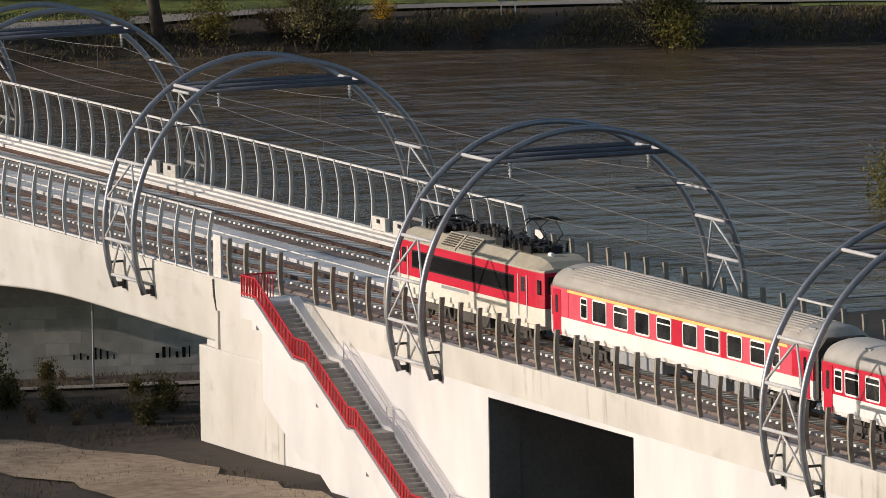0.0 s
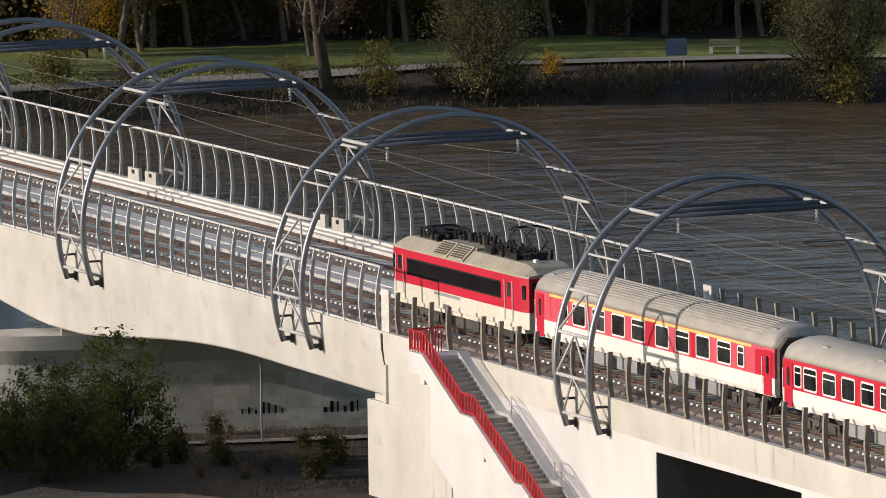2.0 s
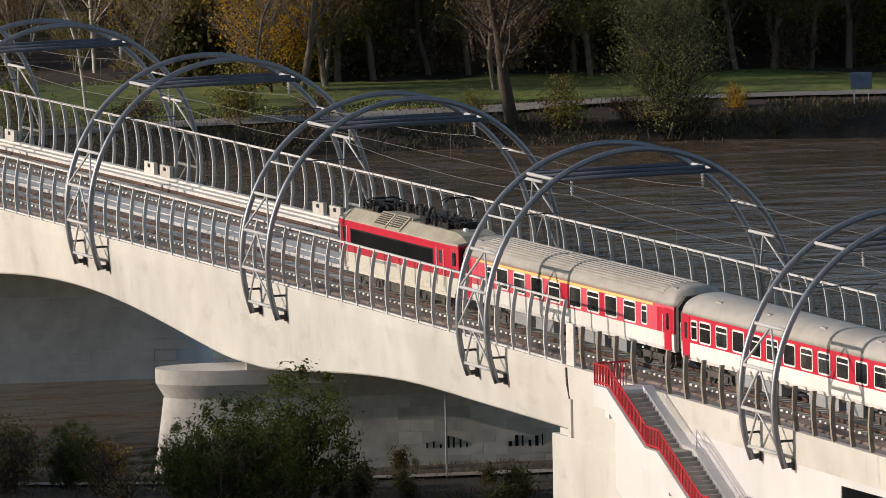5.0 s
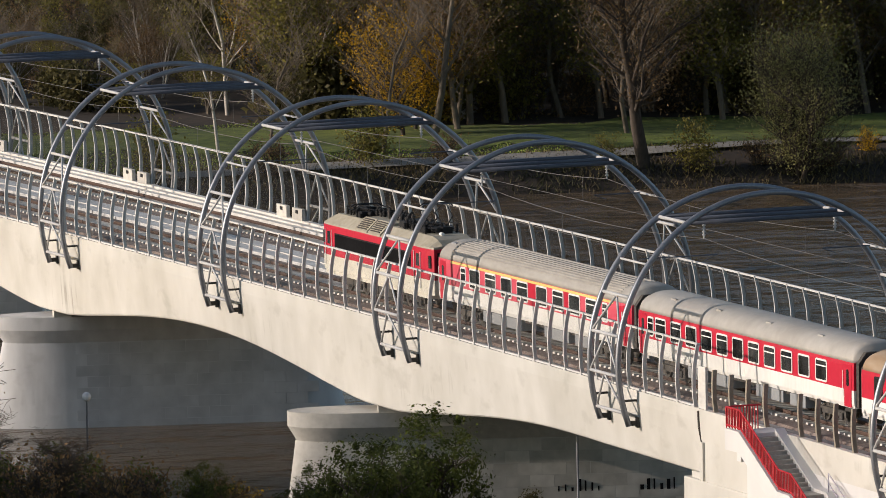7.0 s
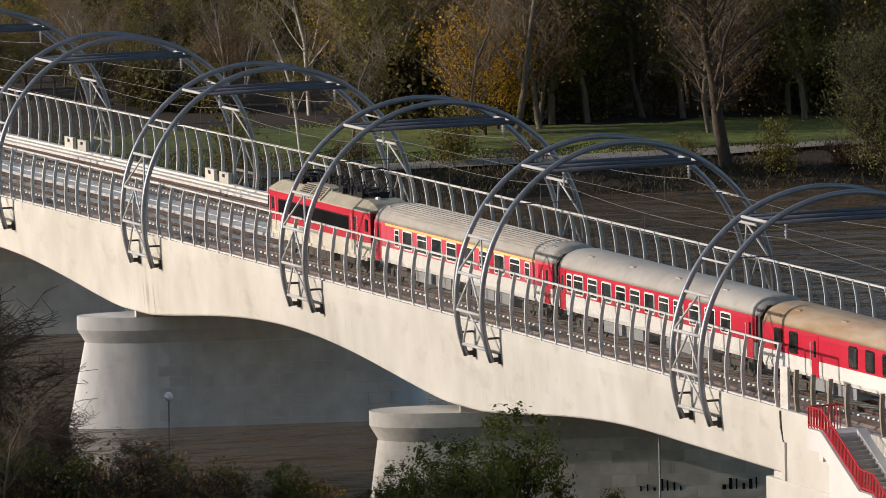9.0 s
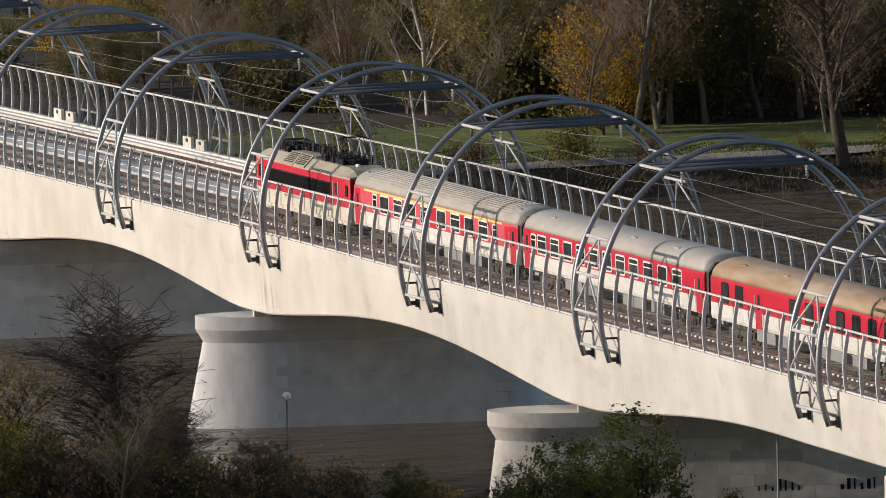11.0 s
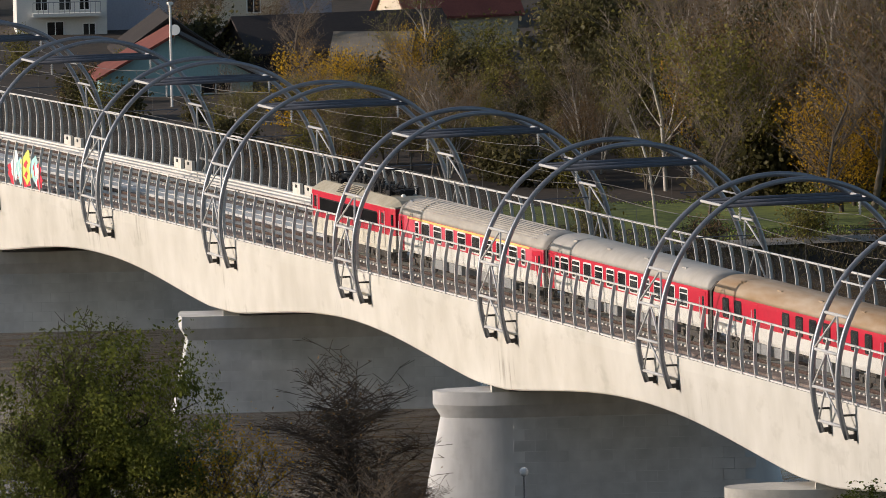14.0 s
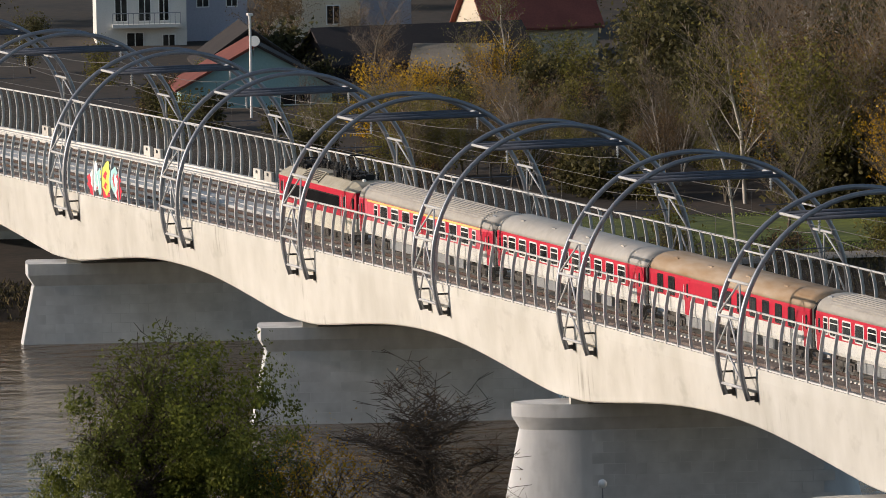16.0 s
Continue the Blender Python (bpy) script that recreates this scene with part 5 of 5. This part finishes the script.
def house(label, x, y, turn, wx, wy, h, pitch_h, wall_m, roof_m, windows, over=0.5, z=None):
    """Gabled house, its ridge along its own x; windows on the +x gable as (y, z, w, h)."""
    t = thing("house", label, "house", "houses behind the trees", at=pose(x, y, ground_z(x, y) - 0.3 if z is None else z, 0, 0, turn))
    part("house_wall", Shape().sweep([(-wy / 2, 0), (-wy / 2, h), (0, h + pitch_h), (wy / 2, h), (wy / 2, 0)], [-wx / 2, wx / 2]), wall_m, t)
    k = pitch_h / (wy / 2)
    for sg in (-1, 1):
        e = wy / 2 + over
        part("roof", Shape().sweep([(0, h + pitch_h + 0.03), (sg * e, h - k * over + 0.03), (sg * e, h - k * over + 0.25), (0, h + pitch_h + 0.28)], [-wx / 2 - over, wx / 2 + over]), roof_m[(sg + 1) // 2] if isinstance(roof_m, tuple) else roof_m, t)
    for yy, zz, w_, h_ in windows:
        f = part("window", Shape().box(wx / 2 - 0.02, wx / 2 + 0.06, yy - w_ / 2 - 0.09, yy + w_ / 2 + 0.09, zz - 0.09, zz + h_ + 0.09), FRAME_WHITE, t)
        part("pane", Shape().box(wx / 2 + 0.05, wx / 2 + 0.075, yy - w_ / 2, yy + w_ / 2, zz, zz + h_), PANE, f)
        part("mullion", Shape().box(wx / 2 + 0.06, wx / 2 + 0.09, yy - 0.04, yy + 0.04, zz, zz + h_), FRAME_WHITE, f)
    return t


# roof slopes coloured apart: red for the lit one, dark for the shaded
house("teal plastered house, its roof red on the lit slope, dark opposite", -331, 51.5, -13, 9, 12.5, 2.6, 3.4, TEAL, (ROOF_RED, ROOF_BROWN), ((-3.2, 0.9, 1.5, 1.3), (3.2, 1.2, 2.4, 0.9)), z=-9)
house("dark brown gabled house behind the teal one", -350, 56.6, -12, 10, 8, 3.2, 2.8, ROOF_BROWN, ROOF_BROWN, (), z=-9)
white = house("white plastered house with a balcony and dark windows", -390, 59, -14, 9, 8, 13, 2.5, HOUSE_WHITE, ROOF_BROWN, ((-1.8, 4.3, 1.0, 2.2), (0.3, 4.3, 1.0, 2.2), (2.0, 4.3, 0.8, 2.2), (-0.6, 1.4, 1.4, 1.8), (2.4, 1.2, 1, 1.8)), z=-9)
bal = part("balcony", Shape().box(4.5, 5.9, -2.6, 3.4, 3.75, 4.05), HOUSE_WHITE, white)
for i in range(14):
    part("baluster", Shape().tube([(5.85, -2.6 + 6.0 * i / 13, 4.05), (5.85, -2.6 + 6.0 * i / 13, 5.05)], 0.03, 4), STEEL, bal)
part("railing", Shape().tube([(5.85, -2.6, 5.05), (5.85, 3.4, 5.05)], 0.04, 5), STEEL, bal)
# lilac is a pale wall's shaded side, coloured in as a separate wing
LILAC_SHADED = mat("shaded_lilac_plaster", (0.36, 0.36, 0.42), (0.44, 0.44, 0.50), 0.9, bump=0.05)
house("house wing with small windows, lilac for the white house's shaded side", -392, 66, -10, 9, 6, 13, 2.5, LILAC_SHADED, ROOF_BROWN, ((-1.0, 5.2, 1.0, 1.2), (1.6, 5.2, 0.9, 1.2)), z=-9)
house("beige plastered house with one white window", -390, 75, -12, 9, 8, 13, 2.5, HOUSE_BEIGE, ROOF_BROWN, ((1.6, 3.4, 1.1, 1.6),), z=-9)
house("house wing beside the beige one, in the same shaded lilac", -393, 81.5, 0, 9, 5, 13, 2.5, LILAC_SHADED, ROOF_BROWN, (), z=-9)
house("long dark building with a brown-red roof", -350, 72, 90, 18, 9, 2.8, 2.6, ROOF_BROWN, ROOF_BROWN, (), z=-9)
house("low house with a red tiled roof", -362, 86, 90, 10, 9, 4.6, 4.0, HOUSE_BEIGE, ROOF_RED, (), z=-9)
house("brick shed with a pale grey roof among trees", -329, 68.5, 60, 6, 5, 3.0, 2.2, ROOF_RED, WOOD, (), z=-9)
house("pale gabled house half hidden by trees", -400, 115.5, 0, 8, 7, 2.4, 2.4, HOUSE_WHITE, ROOF_BROWN, ((0.3, 2.4, 0.8, 1.0),), z=-11)
dish = thing("satellite_dish", "white round satellite dish on the teal house", "dish", at=pose(-326, 50.2, -2.5))
part("reflector", Shape().tube([(0, 0, 0), (0.12, -0.05, 0.03)], 0.45, 16), FRAME_WHITE, dish)
part("mount", Shape().tube([(-0.3, 0, -1.2), (0, 0, 0)], 0.04, 6), STEEL, dish)

# mast, lamps, sign, bench, stand
def lamp(x, y, h, globe=True):
    t = thing("street_lamp", "thin lamp post with a white globe" if globe else "slim grey lamp post with a small head", "lamp", "riverside lamps", at=pose(x, y, ground_z(x, y) - 0.1))
    part("pole", Shape().tube([(0, 0, 0), (0, 0, h)], 0.06, 8, r1=0.045), STEEL, t)
    if globe:
        s = bmesh.new()
        bmesh.ops.create_uvsphere(s, u_segments=14, v_segments=10, radius=0.24)
        me = bpy.data.meshes.new("globe")
        s.to_mesh(me)
        s.free()
        me.materials.append(FRAME_WHITE)
        part("globe", me, None, t, "white opal globe", at=pose(0, 0, h + 0.2))
    else:
        part("lamp_head", Shape().box(-0.1, 0.45, -0.1, 0.1, h - 0.05, h + 0.06), STEEL, t)


lamp(-46.6, -16.3, -5.7 - ground_z(-46.6, -16.3))
flag = thing("flag_mast", "tall white mast beside the teal house", "mast", at=pose(-318, 47.4, -8.8))
part("pole", Shape().tube([(0, 0, 0), (0, 0, 9.0)], 0.11, 8), FRAME_WHITE, flag)
part("cap", Shape().box(-0.25, 0.25, -0.2, 0.2, 9.0, 9.2), FRAME_WHITE, flag)
mast = thing("flag_mast", "tall thin white mast among the bare trees", "mast", at=pose(-318, 83.4, -8.9))
part("pole", Shape().tube([(0, 0, 0), (0, 0, 11.0)], 0.075, 8, r1=0.05), FRAME_WHITE, mast)
part("cap", Shape().box(-0.12, 0.12, -0.3, 0.3, 11.0, 11.12), FRAME_WHITE, mast)
lp = thing("street_lamp", "slim grey lamp post beside the underpass path", "lamp", "riverside lamps", at=pose(-14.2, -1.8, ground_z(-14.2, -1.8)))
part("pole", Shape().tube([(0, 0, 0), (0, 0, 5.0)], 0.06, 8), STEEL, lp)
part("lamp_head", Shape().box(-0.1, 0.35, -0.1, 0.1, 4.95, 5.06), STEEL, lp)
sx, sy = -187.4, 100.3
sign = thing("notice_board", "blue notice board on two posts beside the path", "sign", at=pose(sx, sy, ground_z(sx, sy), 0, 0, -25))
for y in (-0.5, 0.5):
    part("sign_post", Shape().box(-0.05, 0.05, y - 0.05, y + 0.05, -0.2, 1.9), STEEL_WHITE, sign)
part("board", Shape().box(0.05, 0.11, -0.75, 0.75, 1.0, 2.2), SIGN_BLUE, sign, bevel=0.01)
bx, by = -193.4, 106.8
bench = thing("park_bench", "park bench with white ends and dark slats", "bench", at=pose(bx, by, ground_z(bx, by), 0, 0, -25))
for y in (-0.95, 0.95):
    part("bench_end", Shape().box(-0.3, 0.3, y - 0.12, y + 0.12, -0.1, 0.55), STEEL_WHITE, bench, "white concrete end")
for i in range(4):
    part("slat", Shape().box(-0.28 + 0.15 * i, -0.16 + 0.15 * i, -1.1, 1.1, 0.55, 0.6), WOOD, bench)
for z in (0.75, 0.92):
    part("back_slat", Shape().box(-0.34, -0.29, -1.1, 1.1, z, z + 0.12), WOOD, bench)
gx_, gy_ = -201, 92
pst = thing("marker_post", "dark short post in the meadow", "post", at=pose(gx_, gy_, ground_z(gx_, gy_)))
part("shaft", Shape().box(-0.07, 0.07, -0.07, 0.07, -0.2, 1.2), BLACK, pst)

# gate and fence on the near bank
gate = thing("wooden_gate", "dark weathered wooden gate with a slanting brace", "gate", at=pose(-36, -22, ground_z(-36, -22), 0, 0, 70))
for x in (0, 2.6):
    part("gate_post", Shape().box(x - 0.09, x + 0.09, -0.09, 0.09, -0.2, 3.0 if x == 0 else 1.4), WOOD, gate)
for z in (0.35, 0.75, 1.15, 1.5):
    part("gate_rail", Shape().box(-0.3, 2.8, -0.12, -0.09, z, z + 0.12), WOOD, gate)
part("gate_brace", Shape().tube([(-0.9, 0, 2.7), (2.4, 0, 1.0)], 0.06, 4), WOOD, gate)
scrawl = thing("wall_scrawl", "black spray-painted scrawl on the pale pier wall", "graffiti", at=pose(-28.8, 0, rise(-28.8), 0, 0, PIER_TURN[0]))
rs = random.Random(4)
for y0, count in ((2.7, 7), (6.9, 6)):
    for i in range(count):
        y = y0 + i * 0.34
        h = rs.uniform(0.3, 0.8)
        xf = 1.3 + 0.7 * (-6.8 + 9.3) / 8.2
        part("paint_bar", Shape().box(xf - 0.05, xf + 0.035, y, y + rs.uniform(0.06, 0.2), -9.7, -9.7 + h), MATTE, scrawl)

# graffiti on the barrier and on the pier by the path
COLS = [mat("spray_" + n_, c_, tuple(min(1, v * 1.2) for v in c_), 0.6, bump=0) for n_, c_ in (("white", (0.7, 0.75, 0.75)), ("yellow", (0.6, 0.62, 0.12)), ("cyan", (0.35, 0.62, 0.62)), ("red", (0.6, 0.03, 0.06)))]
graf = thing("graffiti", "white, yellow, cyan and red spray paint on a barrier panel", "graffiti")
def blob(x, w_, z0, z1, material, lift, seed):
    """A rounded spray-painted patch on the curved panels."""
    s, zz = Shape(), [z0 + (z1 - z0) * i / 12 for i in range(13)]
    for i, z in enumerate(zz):
        u = 2 * i / 12 - 1
        half_ = w_ / 2 * max(0.12, (1 - abs(u) ** 2.6)) * (1 + 0.22 * math.sin(seed + 4.1 * i * 0.35))
        sway = 0.14 * math.sin(seed * 2.3 + i * 0.6)
        for sg in (-1, 1):
            s.v.append((x + sway + sg * half_, bar_pt(z, -1, BAR_R + lift), z + rise(x)))
    s.f = [(2 * i, 2 * i + 1, 2 * i + 3, 2 * i + 2) for i in range(12)]
    part("paint_patch", s, material, graf)


for x, w_, z0, z1, k in ((-175.3, 1.9, -0.2, 1.3, 3), (-169.2, 1.8, -0.2, 1.6, 3), (-172.4, 2.6, -0.2, 0.7, 3)):
    blob(x, w_, z0, z1, COLS[k], 0.02, x)
for x, w_, z0, z1, k in ((-174.6, 1.5, 0.1, 2.1, 0), (-173.5, 1.1, -0.1, 1.7, 2), (-171.9, 2.3, 0.0, 2.25, 1), (-170.1, 1.6, 0.3, 2.0, 2), (-169.6, 0.8, 0.0, 1.5, 0)):
    blob(x, w_, z0, z1, COLS[k], 0.035, x * 1.7)
for x, w_, z0, z1, k in ((-172.0, 0.7, 1.05, 1.6, 3), (-171.9, 0.6, 0.4, 0.9, 3), (-174.3, 0.22, 0.4, 1.6, 2), (-170.0, 0.25, 0.6, 1.6, 3), (-173.6, 0.2, 0.2, 1.3, 0)):
    blob(x, w_, z0, z1, COLS[k], 0.05, x * 0.9)

# facing blocks of the river piers, laid in courses on the battered side
BLOCK = (0.62, 1.24)
tilt = math.degrees(math.atan2(0.7, 8.2))
block_me = {}
for pale in (True, False):
    s = Shape()
    a, b, t_ = BLOCK[1] / 2 - 0.01, BLOCK[0] / 2 - 0.01, 0.012
    s.add([(x, y * k_, z * k_) for x, k_ in ((-0.03, 1.0), (t_, 0.995)) for y, z in ((-a, -b), (a, -b), (a, b), (-a, b))],
          [(4, 5, 6, 7), (0, 1, 5, 4), (1, 2, 6, 5), (2, 3, 7, 6), (3, 0, 4, 7)])
    block_me[pale] = s.mesh("block", BLOCK_PALE if pale else BLOCK_GREY)
for k, px, half, pier in facing[:4]:
    z, course = -5.28 - 1.5 - 0.36, 0
    while z > -11.8:
        hx = 1.3 + 0.7 * (-5.28 - 1.5 - z) / 8.22
        y = -half + (3.6 if k == 0 else 5.0 if k == 1 else 1.3) + (0.62 if course % 2 else 0.0)
        while y < half - 1.4:
            part("block", block_me[k == 0], None, pier, at=pose(hx, y, z, 0, -tilt, 0))
            y += BLOCK[1]
        z -= BLOCK[0]
        course += 1


def motions():
    for ob, back in TRAIN:
        walk(ob, [(t, pose(x + back, TRAIN_Y, deck_rise(x + back + 12))) for t, x in FRONT])


motions()
